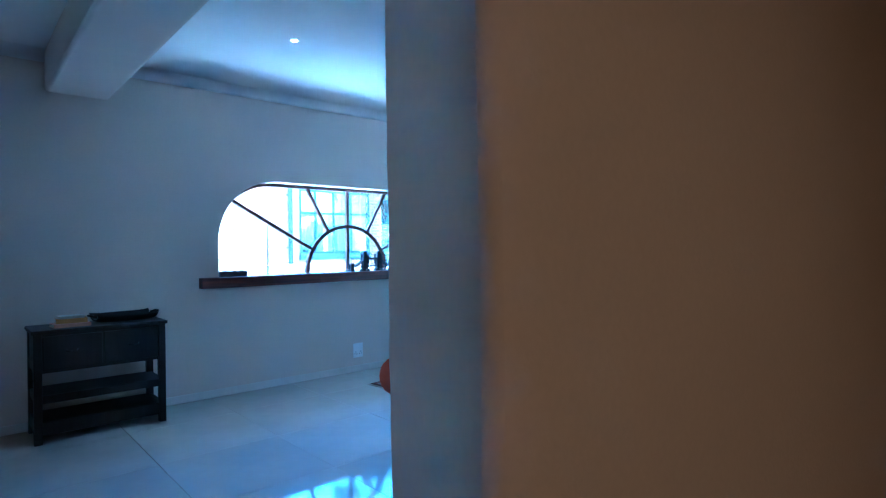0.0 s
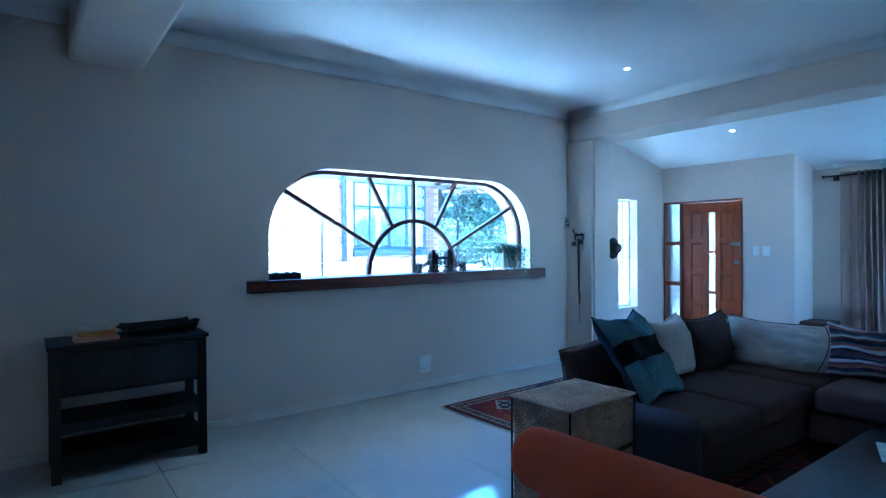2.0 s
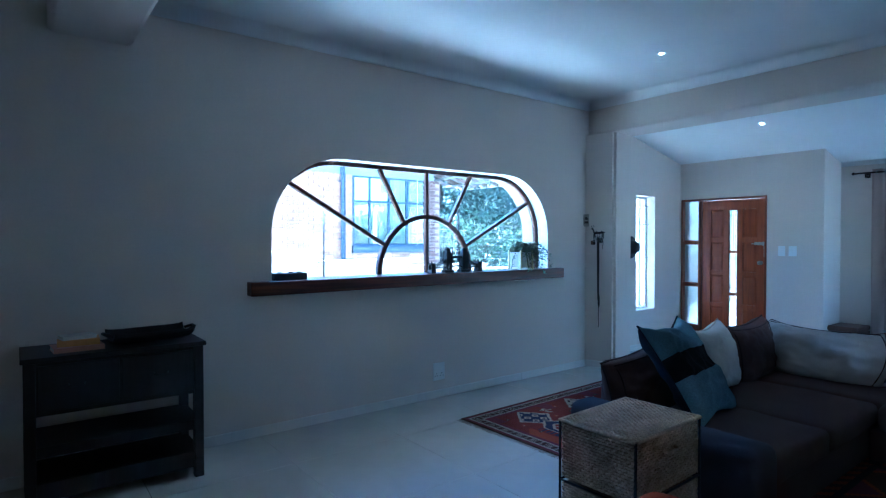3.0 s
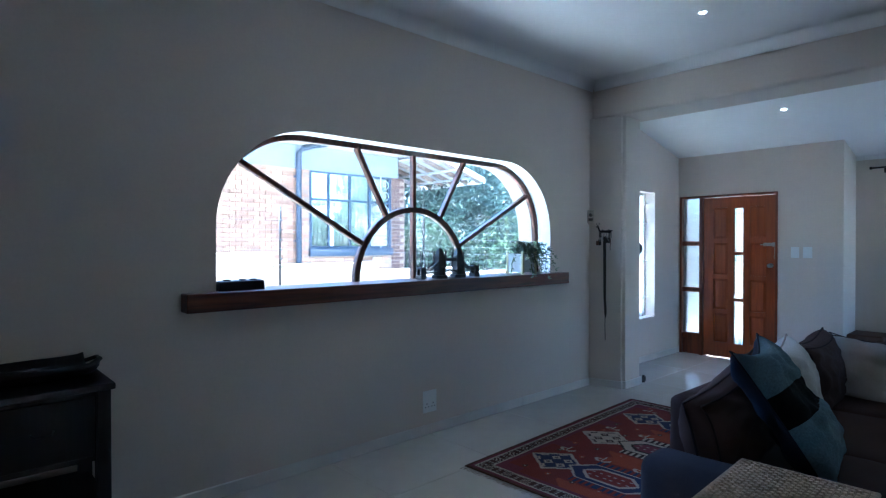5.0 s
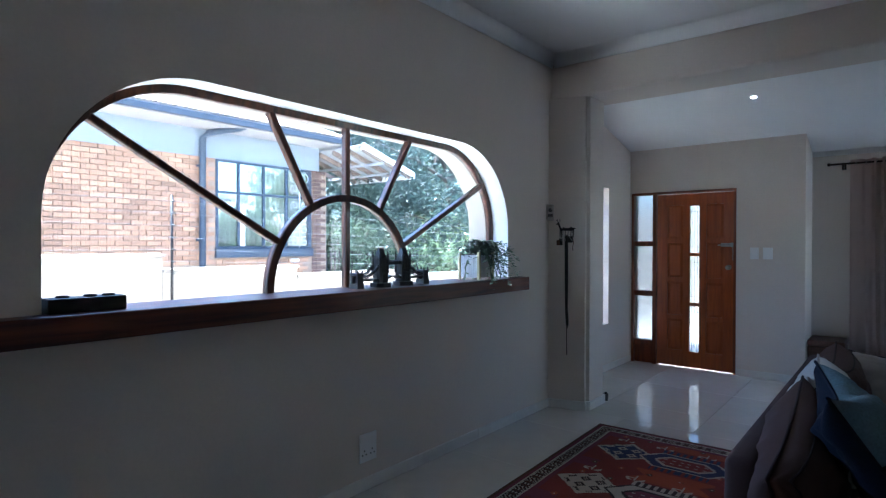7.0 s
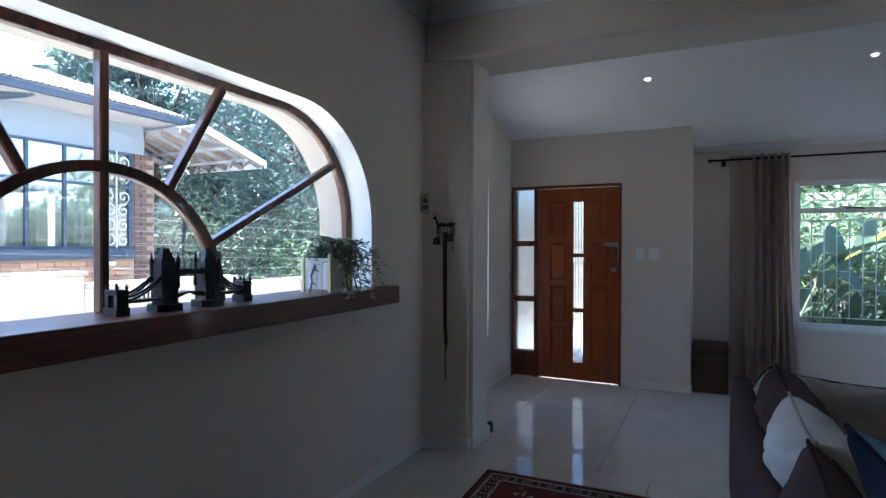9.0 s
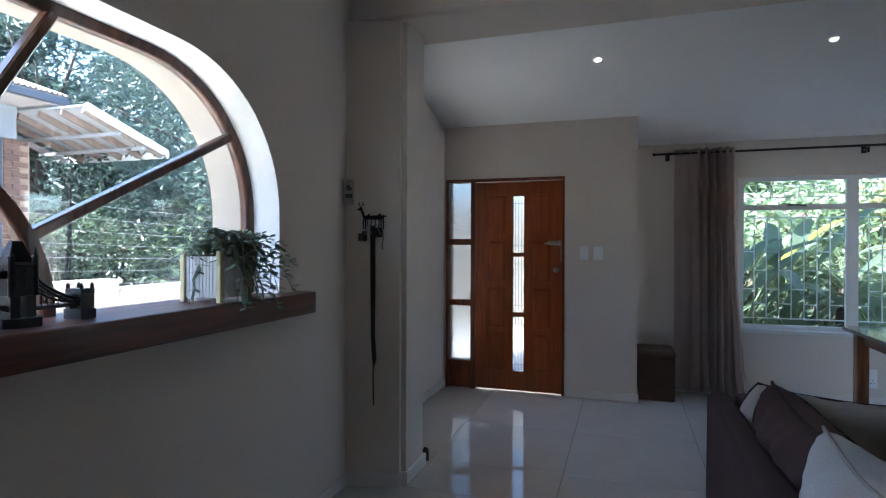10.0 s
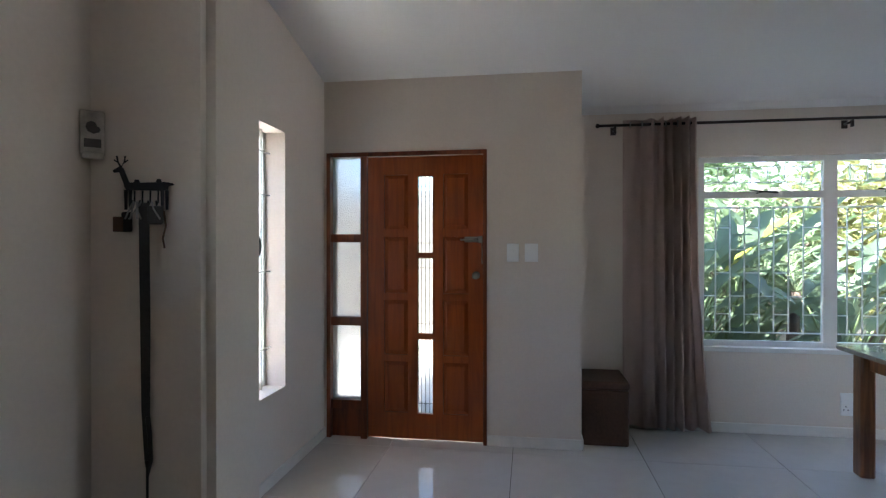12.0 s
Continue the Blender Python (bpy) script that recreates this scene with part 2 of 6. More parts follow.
def window_wall():
    """The long wall with the arched opening through it."""
    bm = B()
    hole = arch_outline()
    x0, x1, z0, z1 = XL - 0.3, 6.40, -0.1, 3.32
    cx, cz = SC[0], 1.6
    ring = hole + [(hole[-1][0] - (hole[-1][0] - hole[0][0]) * k / 6, HZ0) for k in range(1, 6)]
    corners = [(x0, z0), (x0, z1), (x1, z1), (x1, z0)]
    angs = [(math.atan2(z - cz, x - cx), (x, z)) for x, z in ring]
    def on_edge(a):
        dx, dz = math.cos(a), math.sin(a)
        ks = [((x1 if dx > 0 else x0) - cx) / dx if abs(dx) > 1e-9 else 1e9, ((z1 if dz > 0 else z0) - cz) / dz if abs(dz) > 1e-9 else 1e9]
        return (cx + dx * min(ks), cz + dz * min(ks))
    def at_angle(a):
        """The point of the hole's outline in that direction."""
        d = Vector((math.cos(a), math.sin(a)))
        for p, q in zip(ring, ring[1:] + ring[:1]):
            p, q = Vector((p[0] - cx, p[1] - cz)), Vector((q[0] - cx, q[1] - cz))
            e = q - p
            den = d.x * e.y - d.y * e.x
            if abs(den) < 1e-12:
                continue
            t, s = (p.x * e.y - p.y * e.x) / den, (p.x * d.y - p.y * d.x) / den
            if t > 0 and -1e-9 <= s <= 1 + 1e-9:
                return (cx + d.x * t, cz + d.y * t)
    for x, z in corners:
        a = math.atan2(z - cz, x - cx)
        angs.append((a, at_angle(a)))
    angs.sort()
    faces = []
    cols = []
    for a, p in angs:
        o = on_edge(a)
        cols.append([bm.verts.new((p[0], YW, p[1])), bm.verts.new((o[0], YW, o[1])), bm.verts.new((p[0], YO, p[1])), bm.verts.new((o[0], YO, o[1])), bm.verts.new((p[0], 6.55, p[1]))])
    n = len(cols)
    for i in range(n):
        c, d = cols[i], cols[(i + 1) % n]
        faces.append(bm.faces.new((c[0], c[1], d[1], d[0])))
        faces.append(bm.faces.new((c[3], c[2], d[2], d[3])))
        for near, far, mi in ((0, 4, 1), (4, 2, 2)):
            rv = bm.faces.new((c[far], c[near], d[near], d[far]))
            rv.smooth, rv.material_index = True, mi
            faces.append(rv)
        faces.append(bm.faces.new((c[1], c[3], d[3], d[1])))
    bmesh.ops.recalc_face_normals(bm, faces=bm.faces)
    for e in bm.edges:
        e.smooth = len({f.smooth for f in e.link_faces}) == 1
    return structure("wall_north", bm, [M_WALL, M_WHITE, M_CREAM], "off-white plastered wall with an arched window opening")


def holed(bm, axis, a, b, u0, u1, z0, z1, holes):
    """A wall slab a..b along an axis, u0..u1 wide, with upright rectangular holes (ua, ub, za, zb) in order."""
    def slab(ua, ub, za, zb):
        if ub - ua > 1e-4 and zb - za > 1e-4:
            if axis == "x":
                box(bm, a, b, ua, ub, za, zb)
            else:
                box(bm, ua, ub, a, b, za, zb)
    u = u0
    for ha, hb, za, zb in sorted(holes):
        slab(u, ha, z0, z1)
        slab(ha, hb, z0, za)
        slab(ha, hb, zb, z1)
        u = hb
    slab(u, u1, z0, z1)


window_wall()
NW = (7.37, 7.82, 0.54, 2.11)          # the narrow window by the door
DOOR = (5.34, 6.52, 0.0, 2.09)         # the door with its side light
W9 = (1.98, 3.77, 0.64, 2.09)          # the garden window
bm = B(); holed(bm, "y", YE, YE + 0.24, 6.40, XD + 0.24, -0.1, 3.32, [NW])
structure("wall_entrance", bm, M_WALL, "off-white plastered wall with a narrow window")
bm = B(); holed(bm, "x", XD, XD + 0.24, 4.69, YE, -0.1, 3.32, [(DOOR[0], DOOR[1], -0.1, DOOR[3])])
structure("wall_door", bm, M_WALL, "off-white plastered wall round the front door")
bm = B(); box(bm, XD, XF + 0.24, 4.69, 4.93, -0.1, 3.32)
bm.verts.ensure_lookup_table()
ret = structure("wall_return", bm, M_WALL, "short plastered return wall beside the front door")
ret.location = (0.002, -0.002, 0)
bm = B(); holed(bm, "x", XF, XF + 0.24, 1.2, 4.688, -0.1, 3.32, [W9])
structure("wall_east", bm, M_WALL, "off-white plastered wall with a garden window")
bm = B(); holed(bm, "y", 1.255, YP, XL, 0.7995, -0.1, 3.32, [(-0.45, 0.7995, -0.1, 2.35)])
prism(bm, [(1.4, 1.255), (5.9, 1.255), (5.9, YP), (1.4, YP)], "z", -0.1, 3.32)
# hand-plastered end of the partition, with uneven rounded arrises
rows = []
for k in range(86):
    z = -0.1 + 3.42 * k / 85
    j0 = 0.004 * noise.noise(Vector((z * 3.1, 1.7, 0))) + 0.0025 * noise.noise(Vector((z * 13, 5.1, 0)))
    j1 = 0.004 * noise.noise(Vector((z * 2.7, 8.7, 0))) + 0.0030 * noise.noise(Vector((z * 15, 2.1, 0)))
    ring = [(1.4, 1.255), (0.845, 1.255), (0.828 + j0, 1.262), (0.818 + j0, 1.278), (0.864 + j1, YP - 0.028), (0.874 + j1, YP - 0.010), (0.888 + j1, YP), (1.4, YP)]
    rows.append([bm.verts.new((x, y, z)) for x, y in ring])
for a, b in zip(rows, rows[1:]):
    for i in range(7):
        bm.faces.new((a[i], b[i], b[i + 1], a[i + 1])).smooth = 1 <= i <= 5 and i != 3
# unseen opening, added so that daylight fills the dining end
holed(bm, "y", 1.255, YP, 5.9, XF, -0.1, 3.32, [(7.80, 8.5, 0.03, 2.12)])
prism(bm, [(0.7995, 1.256), (0.816, 1.256), (0.871, YP - 0.001), (0.7995, YP - 0.001)], "z", 2.35, 3.32)
ow = structure("wall_south", bm, M_WALL, "plastered wall with an open doorway and an added glazed opening")
# small unseen opening, added to bring some daylight onto the partition's end
bm = B(); holed(bm, "x", XL - 0.3, XL, -2.0, YW, -0.1, 3.32, [(2.8, 3.1, 1.3, 1.7)])
structure("wall_west", bm, M_WALL, "plastered wall with a small opening added for daylight")
bm = B(); box(bm, XL, 4.5, -2.2, -2.0, -0.1, 3.32)
structure("wall_passage", bm, M_WALL, "plain plastered passage wall")
bm = B(); box(bm, 4.5, 4.7, -2.2, 1.28, -0.1, 3.32)
structure("wall_passage_end", bm, M_WALL, "plain plastered passage wall")

# pilaster and the two beams, with rounded plaster edges
bm = B(); prism(bm, [(6.068, YW + 0.02), (6.165, 6.03), (6.50, 6.03), (6.50, YE + 0.01), (6.068, YE + 0.01)], "z", 0, 2.75)
for lo, hi, r in ((6.0, 6.3, 0.03), (6.45, 6.6, 0.02)):
    corner = [e for e in bm.edges if abs(e.verts[0].co.z - e.verts[1].co.z) > 1 and e.verts[0].co.y < 6.031 and lo < e.verts[0].co.x < hi]
    bmesh.ops.bevel(bm, geom=corner, offset=r, segments=12, affect="EDGES")
structure("pilaster", bm, M_WALL, "off-white plastered pilaster with rounded edges")
bm = B(); box(bm, 6.13, 6.60, YP, YE + 0.02, 2.75, 3.4, bevel=0.025)
structure("beam_entrance", bm, M_WALL, "off-white plastered ceiling beam")
bm = B(); box(bm, 0.84, 1.31, YP, YW + 0.02, 2.80, 3.4, bevel=0.03)
structure("beam_west", bm, M_WALL, "off-white plastered ceiling beam")

# ceilings
bm = B(); box(bm, XL - 0.3, 6.2, 1.28, YW + 0.2, ZC, ZC + 0.15)
structure("ceiling", bm, M_CEIL, "white painted ceiling", "ceiling")
bm = B(); box(bm, XL - 0.3, 4.7, -2.2, 1.30, 2.62, 2.77)
structure("ceiling_passage", bm, M_CEIL, "white painted ceiling", "ceiling")
def zs(x):
    return 2.615 + 0.235 * (XD - x)
bm = B()
prism(bm, [(6.5, zs(6.5)), (XF + 0.4, zs(XF + 0.4)), (XF + 0.4, zs(XF + 0.4) + 0.15), (6.5, zs(6.5) + 0.15)], "y", 1.2, YE + 0.3)
structure("ceiling_entrance", bm, M_CEIL, "white sloping ceiling over the entrance", "ceiling")
# unseen roof; its long north eave is added to keep sun off the sills
bm = B(); box(bm, XL - 0.6, XF + 0.30, -2.5, 7.95, 3.40, 3.48)
structure("roof", bm, M_ROOFT, "roof slab over the house, its north eave lengthened to block sun", "roof")


def cove(name, a, b, side, z, size=0.09):
    """A hollow cornice between wall and ceiling from a to b; side points into the room."""
    bm = B()
    a, b, s = Vector((*a, z)), Vector((*b, z)), Vector((*side, 0))
    prof = [(0, 0.012), (0, -size)] + [(size * (1 - math.cos(t)) + 0.004, -size + size * math.sin(t)) for t in (i * math.pi / 2 / 6 for i in range(7))] + [(size + 0.02, 0.0), (size + 0.02, 0.012)]
    rows = [[bm.verts.new(p + s * u + Vector((0, 0, w))) for u, w in prof] for p in (a, b)]
    n = len(prof)
    for i in range(n):
        f = bm.faces.new((rows[0][i], rows[0][(i + 1) % n], rows[1][(i + 1) % n], rows[1][i]))
        f.smooth = 2 <= i < n - 3
    bm.faces.new(rows[0]); bm.faces.new(rows[1][::-1])
    bmesh.ops.recalc_face_normals(bm, faces=bm.faces)
    return structure(name, bm, M_CEIL, "white hollow cornice", "cornice")

cove("trim_cornice_north", (1.312, YW - 0.002), (6.128, YW - 0.002), (0, -1), ZC)
cove("trim_cornice_corner", (XL, YW - 0.002), (0.838, YW - 0.002), (0, -1), ZC)
cove("trim_cornice_beam", (6.128, YW - 0.02), (6.128, YP), (-1, 0), ZC)
cove("trim_cornice_south", (1.32, YP + 0.002), (6.12, YP + 0.002), (0, 1), ZC)
cove("trim_cornice_garden", (XF - 0.002, 4.686), (XF - 0.002, YP), (-1, 0), zs(XF) + 0.05, 0.10)


def skirting(name, x0, x1, y0, y1):
    bm = B()
    box(bm, x0, x1, y0, y1, 0, 0.075, bevel=0.004, seg=1)
    return structure(name, bm, M_SKIRT, "painted skirting board", "skirting")

skirting("baseboard_north", XL, 4.98, YW - 0.016, YW - 0.001)
skirting("baseboard_north_b", 4.984, 6.066, YW - 0.016, YW - 0.001)
bm = B(); prism(bm, [(6.056, YW - 0.018), (6.153, 6.018), (6.512, 6.018), (6.512, YE - 0.016), (6.40, YE - 0.016), (6.40, YW - 0.018)], "z", 0, 0.075)
corner = [e for e in bm.edges if abs(e.verts[0].co.z - e.verts[1].co.z) > 0.05 and e.verts[0].co.y < 6.02 and e.verts[0].co.x < 6.3]
bmesh.ops.bevel(bm, geom=corner, offset=0.03, segments=8, affect="EDGES")
structure("baseboard_pilaster", bm, M_SKIRT, "painted skirting board round the pilaster", "skirting")
skirting("baseboard_entrance", 6.514, XD - 0.002, YE - 0.015, YE - 0.001)
skirting("baseboard_door", XD - 0.015, XD - 0.001, 4.675, 5.335)
skirting("baseboard_return", XD - 0.015, XF, 4.674, 4.687)
skirting("baseboard_east", XF - 0.015, XF - 0.001, YP, 4.673)
skirting("baseboard_south", 0.885, XF, YP + 0.001, YP + 0.015)

# floor: grout bed with separate porcelain tiles (laid at the end of the file)
bm = B(); box(bm, XL - 0.3, XF + 0.1, -2.2, YE + 0.1, -0.12, -0.004)
floor = structure("floor", bm, M_GROUT, "glossy cream porcelain tile floor with dark thin joints", "floor")

# ---- arched window ----
win = thing("window_1", "arched window with dark sunburst wooden bars and a thick sill", "window", kind="structure")
YF0, YF1 = 6.515, 6.575
bm = B()
outer, inner = arch_outline(0.0, SC[1], 16), arch_outline(0.036, SC[1], 16)
rows = [[bm.verts.new((p[0], y, p[1])) for p, y in ((o, YF0), (i, YF0 + 0.008), (i, YF1 - 0.01), (o, YF1))] for o, i in zip(outer, inner)]
for a, b in zip(rows, rows[1:]):
    for k in range(4):
        bm.faces.new((a[k], a[(k + 1) % 4], b[(k + 1) % 4], b[k])).smooth = k in (1, 3)
bmesh.ops.recalc_face_normals(bm, faces=bm.faces)
part("window_frame", bm, M_FRAME, win)
R1 = 0.54
bm = B()
arc = [(SC[0] + R1 * math.cos(a), SC[1] + R1 * math.sin(a)) for a in (i * math.pi / 28 for i in range(29))]
rows = []
for i, (x, z) in enumerate(arc):
    a = i * math.pi / 28
    rows.append([bm.verts.new((x + dr * math.cos(a), y, z + dr * math.sin(a))) for dr, y in ((-0.02, YF0), (0.02, YF0), (0.02, YF1 - 0.01), (-0.02, YF1 - 0.01))])
for a, b in zip(rows, rows[1:]):
    for k in range(4):
        bm.faces.new((a[k], a[(k + 1) % 4], b[(k + 1) % 4], b[k])).smooth = k in (1, 3)
bmesh.ops.recalc_face_normals(bm, faces=bm.faces)
part("arch_bar", bm, M_FRAME, win)
INNER = arch_outline(0.04, SC[1], 40)
def reach(deg):
    """How far the frame's inner edge lies from the window's middle in that direction."""
    d = Vector((math.cos(radians(deg)), math.sin(radians(deg))))
    best = 0.5
    for p, q in zip(INNER, INNER[1:]):
        p, q = Vector((p[0] - SC[0], p[1] - SC[1])), Vector((q[0] - SC[0], q[1] - SC[1]))
        e = q - p
        den = d.x * e.y - d.y * e.x
        if abs(den) > 1e-12:
            t, s = (p.x * e.y - p.y * e.x) / den, (p.x * d.y - p.y * d.x) / den
            if t > 0 and -1e-6 <= s <= 1 + 1e-6:
                best = t
    return best
def polar(deg, r, y):
    return (SC[0] + r * math.cos(radians(deg)), y, SC[1] + r * math.sin(radians(deg)))
SPOKES = (27.5, 60.0, 90.0, 118.8, 150.5)
for deg in SPOKES:
    bm = B()
    beam_between(bm, polar(deg, 0.0 if deg == 90 else R1 + 0.015, 6.541), polar(deg, reach(deg) + 0.01, 6.541), 0.036, 0.048, bevel=0.006)
    part("spoke", bm, M_FRAME, win)
def pane(outline):
    bm = B()
    prism(bm, outline, "y", 6.545, 6.549)
    p = part("pane", bm, M_GLASS, win)
    p.visible_shadow = False
edges = (0.0,) + SPOKES + (180.0,)
for a0, a1 in zip(edges, edges[1:]):
    k = 14
    out = [polar(a0 + (a1 - a0) * i / k, reach(a0 + (a1 - a0) * i / k), 0) for i in range(k + 1)]
    inn = [polar(a0 + (a1 - a0) * i / k, R1, 0) for i in range(k, -1, -1)]
    pane([(p[0], p[2]) for p in out + inn])
for a0, a1 in ((0, 90), (90, 180)):
    pane([(p[0], p[2]) for p in [polar(a0 + (a1 - a0) * i / 14, R1, 0) for i in range(15)]] + [SC])
bm = B(); box(bm, 2.057, 5.562, 6.262, YW - 0.001, HZ0, SC[1], bevel=0.006)
box(bm, HX0 + 0.002, HX1 - 0.002, YW - 0.02, YF1, HZ0, SC[1] - 0.001)
part("window_sill", bm, M_SILL, win, "thick reddish-brown wooden shelf sill")
bm = B(); box(bm, HX0 + 0.002, HX1 - 0.002, YF1, YO + 0.05, HZ0, SC[1] - 0.025, bevel=0.005, seg=1)
part("outer_sill", bm, M_CREAM, win, "cream plastered outer sill")

# ---- narrow window by the door ----
def steel_frame(bm, axis, c, u0, u1, z0, z1, w=0.035, d=0.03):
    for a, b, e, f in ((u0, u0 + w, z0, z1), (u1 - w, u1, z0, z1), (u0 + w, u1 - w, z0, z0 + w), (u0 + w, u1 - w, z1 - w, z1)):
        if axis == "y":
            box(bm, a, b, c, c + d, e, f)
        else:
            box(bm, c, c + d, a, b, e, f)

nw = thing("window_2", "narrow white steel window with slim burglar bars", "window", kind="structure")
bm = B(); steel_frame(bm, "y", YE + 0.13, NW[0], NW[1], NW[2], NW[3])
box(bm, NW[0] + 0.27, NW[0] + 0.30, YE + 0.13, YE + 0.16, NW[2] + 0.035, NW[3] - 0.035)
part("window_frame", bm, M_WHITE, nw)
p = boxpart("pane", M_GLASS, nw, (NW[0] + 0.03, NW[1] - 0.03, YE + 0.145, YE + 0.149, NW[2] + 0.03, NW[3] - 0.03)); p.visible_shadow = False
for z in (0.78, 1.25, 1.72, 1.98):
    bm = B(); tube(bm, [(NW[0], YE + 0.10, z), (NW[1], YE + 0.10, z)], 0.005, 6)
    part("burglar_bar", bm, M_WHITE, nw)
bm = B(); tube(bm, [(NW[0] + 0.33, YE + 0.10, NW[2]), (NW[0] + 0.33, YE + 0.10, NW[3])], 0.006, 6)
part("burglar_bar", bm, M_WHITE, nw)

# ---- front door ----
door = thing("door_1", "closed reddish wooden front door with raised panels and glazed strip", "door", kind="structure")
XA, XB = XD + 0.02, XD + 0.10
bm = B()
y0, y1, zt = DOOR[0], DOOR[1], DOOR[3]
box(bm, XA - 0.03, XB + 0.02, y0, y0 + 0.025, 0.0, zt)
box(bm, XA - 0.03, XB + 0.02, y1 - 0.03, y1, 0.0, zt)
box(bm, XA - 0.03, XB + 0.02, y0 + 0.025, y1 - 0.03, zt - 0.03, zt)
box(bm, XA - 0.025, XB + 0.02, 6.215, 6.262, 0.0, zt - 0.03)
for za, zb in ((1.436, 1.495), (0.826, 0.886), (0.215, 0.278)):
    box(bm, XA - 0.02, XB + 0.02, 6.262, y1 - 0.03, za, zb)
part("door_frame", bm, M_DOORF, door)
boxpart("lower_panel", M_DOORF, door, (XA + 0.02, XB - 0.01, 6.262, y1 - 0.03, 0.0, 0.214))
for za, zb in ((0.278, 0.826), (0.886, 1.436), (1.495, zt - 0.03)):
    p = boxpart("side_pane", M_FROST, door, (XA + 0.03, XA + 0.035, 6.262, y1 - 0.03, za, zb), label="frosted glass side pane")
    p.visible_shadow = False
bm = B()
LY0, LY1, LZ0, LZ1 = y0 + 0.028, 6.212, 0.012, zt - 0.034
gy0, gy1 = 5.732, 5.842
cols = ((5.475, 5.655), (5.915, 6.09))
rowz = ((0.20, 0.57), (0.62, 1.015), (1.066, 1.474), (1.53, 1.925))
# stiles and rails round the glazed strip and the sunken fields
ys = [LY0, cols[0][0], cols[0][1], gy0, gy1, cols[1][0], cols[1][1], LY1]
for a, b in ((ys[0], ys[1]), (ys[2], ys[3]), (ys[4], ys[5]), (ys[6], ys[7])):
    box(bm, XA, XB - 0.03, a, b, LZ0, LZ1)
for a, b in cols:
    zz = [LZ0] + [v for r in rowz for v in r] + [LZ1]
    for k in range(0, len(zz), 2):
        box(bm, XA, XB - 0.03, a, b, zz[k], zz[k + 1])
gz = ((0.197, 0.733), (0.775, 1.320), (1.360, 1.912))
zz = [LZ0] + [v for r in gz for v in r] + [LZ1]
for k in range(0, len(zz), 2):
    box(bm, XA, XB - 0.03, gy0, gy1, zz[k], zz[k + 1])
part("door_leaf", bm, M_DOOR, door)
for a, b in cols:
    for za, zb in rowz:
        bm = B()
        ins, lo, hi = 0.028, XA + 0.016, XA + 0.004
        o = [(lo, a, za), (lo, b, za), (lo, b, zb), (lo, a, zb)]
        i = [(hi, a + ins, za + ins), (hi, b - ins, za + ins), (hi, b - ins, zb - ins), (hi, a + ins, zb - ins)]
        k = [(XB - 0.035, *p[1:]) for p in o]
        vo, vi, vk = [[bm.verts.new(p) for p in s] for s in (o, i, k)]
        bm.faces.new(vi)
        bm.faces.new(vk)
        for s in range(4):
            bm.faces.new((vo[s], vo[(s + 1) % 4], vi[(s + 1) % 4], vi[s]))
            bm.faces.new((vk[s], vk[(s + 1) % 4], vo[(s + 1) % 4], vo[s]))
        bmesh.ops.recalc_face_normals(bm, faces=bm.faces)
        part("raised_panel", bm, M_DOOR, door)
for za, zb in gz:
    p = boxpart("glass_strip", M_LEADED, door, (XA + 0.02, XA + 0.025, gy0, gy1, za, zb), label="leaded textured glass strip"); p.visible_shadow = False
    for y in (gy0 + 0.025, (gy0 + gy1) / 2, gy1 - 0.025):
        boxpart("lead_came", M_IRON, p, (XA + 0.016, XA + 0.0195, y - 0.002, y + 0.002, za, zb))
    for z in (za + 0.07, zb - 0.07):
        boxpart("lead_came", M_IRON, p, (XA + 0.0135, XA + 0.0158, gy0, gy1, z - 0.002, z + 0.002))
bm = B(); lathe(bm, [(0.028, 0), (0.028, 0.006), (0.012, 0.010), (0.011, 0.035), (0.024, 0.045), (0.026, 0.058), (0.018, 0.068), (0.0, 0.070)], 20)
k = part("door_knob", bm, M_STEEL, door, "round dull steel knob")
k.matrix_basis = pose(XA, 5.418, 1.20, 0, -90, 0)
bm = B()
box(bm, XA - 0.012, XA, 5.372, 5.50, 1.435, 1.475, bevel=0.003)
tube(bm, [(XA - 0.016, 5.40, 1.455), (XA - 0.016, 5.53, 1.452)], 0.007, 8)
box(bm, XA - 0.022, XA - 0.010, 5.372, 5.40, 1.43, 1.48, bevel=0.003)
lock = part("door_lock", bm, M_STEEL, door, "steel slide bolt lock")
bm = B()
for i in range(11):
    c = Vector((XA - 0.010, 5.376 + 0.002 * math.sin(i), 1.43 - i * 0.014))
    ring = [c + Vector((0.003 * math.cos(t) * (i % 2), 0.004 * math.cos(t), 0.009 * math.sin(t))) for t in (q * math.tau / 8 for q in range(9))]
    tube(bm, ring, 0.0015, 5, cap=False)
part("security_chain", bm, M_STEEL, lock)

# ---- garden window ----
gw = thing("window_3", "white steel garden window with bars and narrow sill", "window", kind="structure")
XG = XF + 0.06
bm = B()
def upright(y, w): box(bm, XG, XG + 0.04, y - w / 2, y + w / 2, W9[2], W9[3])
for y, w in ((W9[1] - 0.03, 0.06), (2.82, 0.095), (W9[0] + 0.03, 0.06)): upright(y, w)
cells = ((W9[0] + 0.06, 2.7725), (2.8675, W9[1] - 0.06))
for a, b in cells:
    for za, zb in ((W9[2], W9[2] + 0.045), (1.775, 1.825), (W9[3] - 0.04, W9[3])):
        box(bm, XG, XG + 0.04, a, b, za, zb)
part("window_frame", bm, M_WHITE, gw)
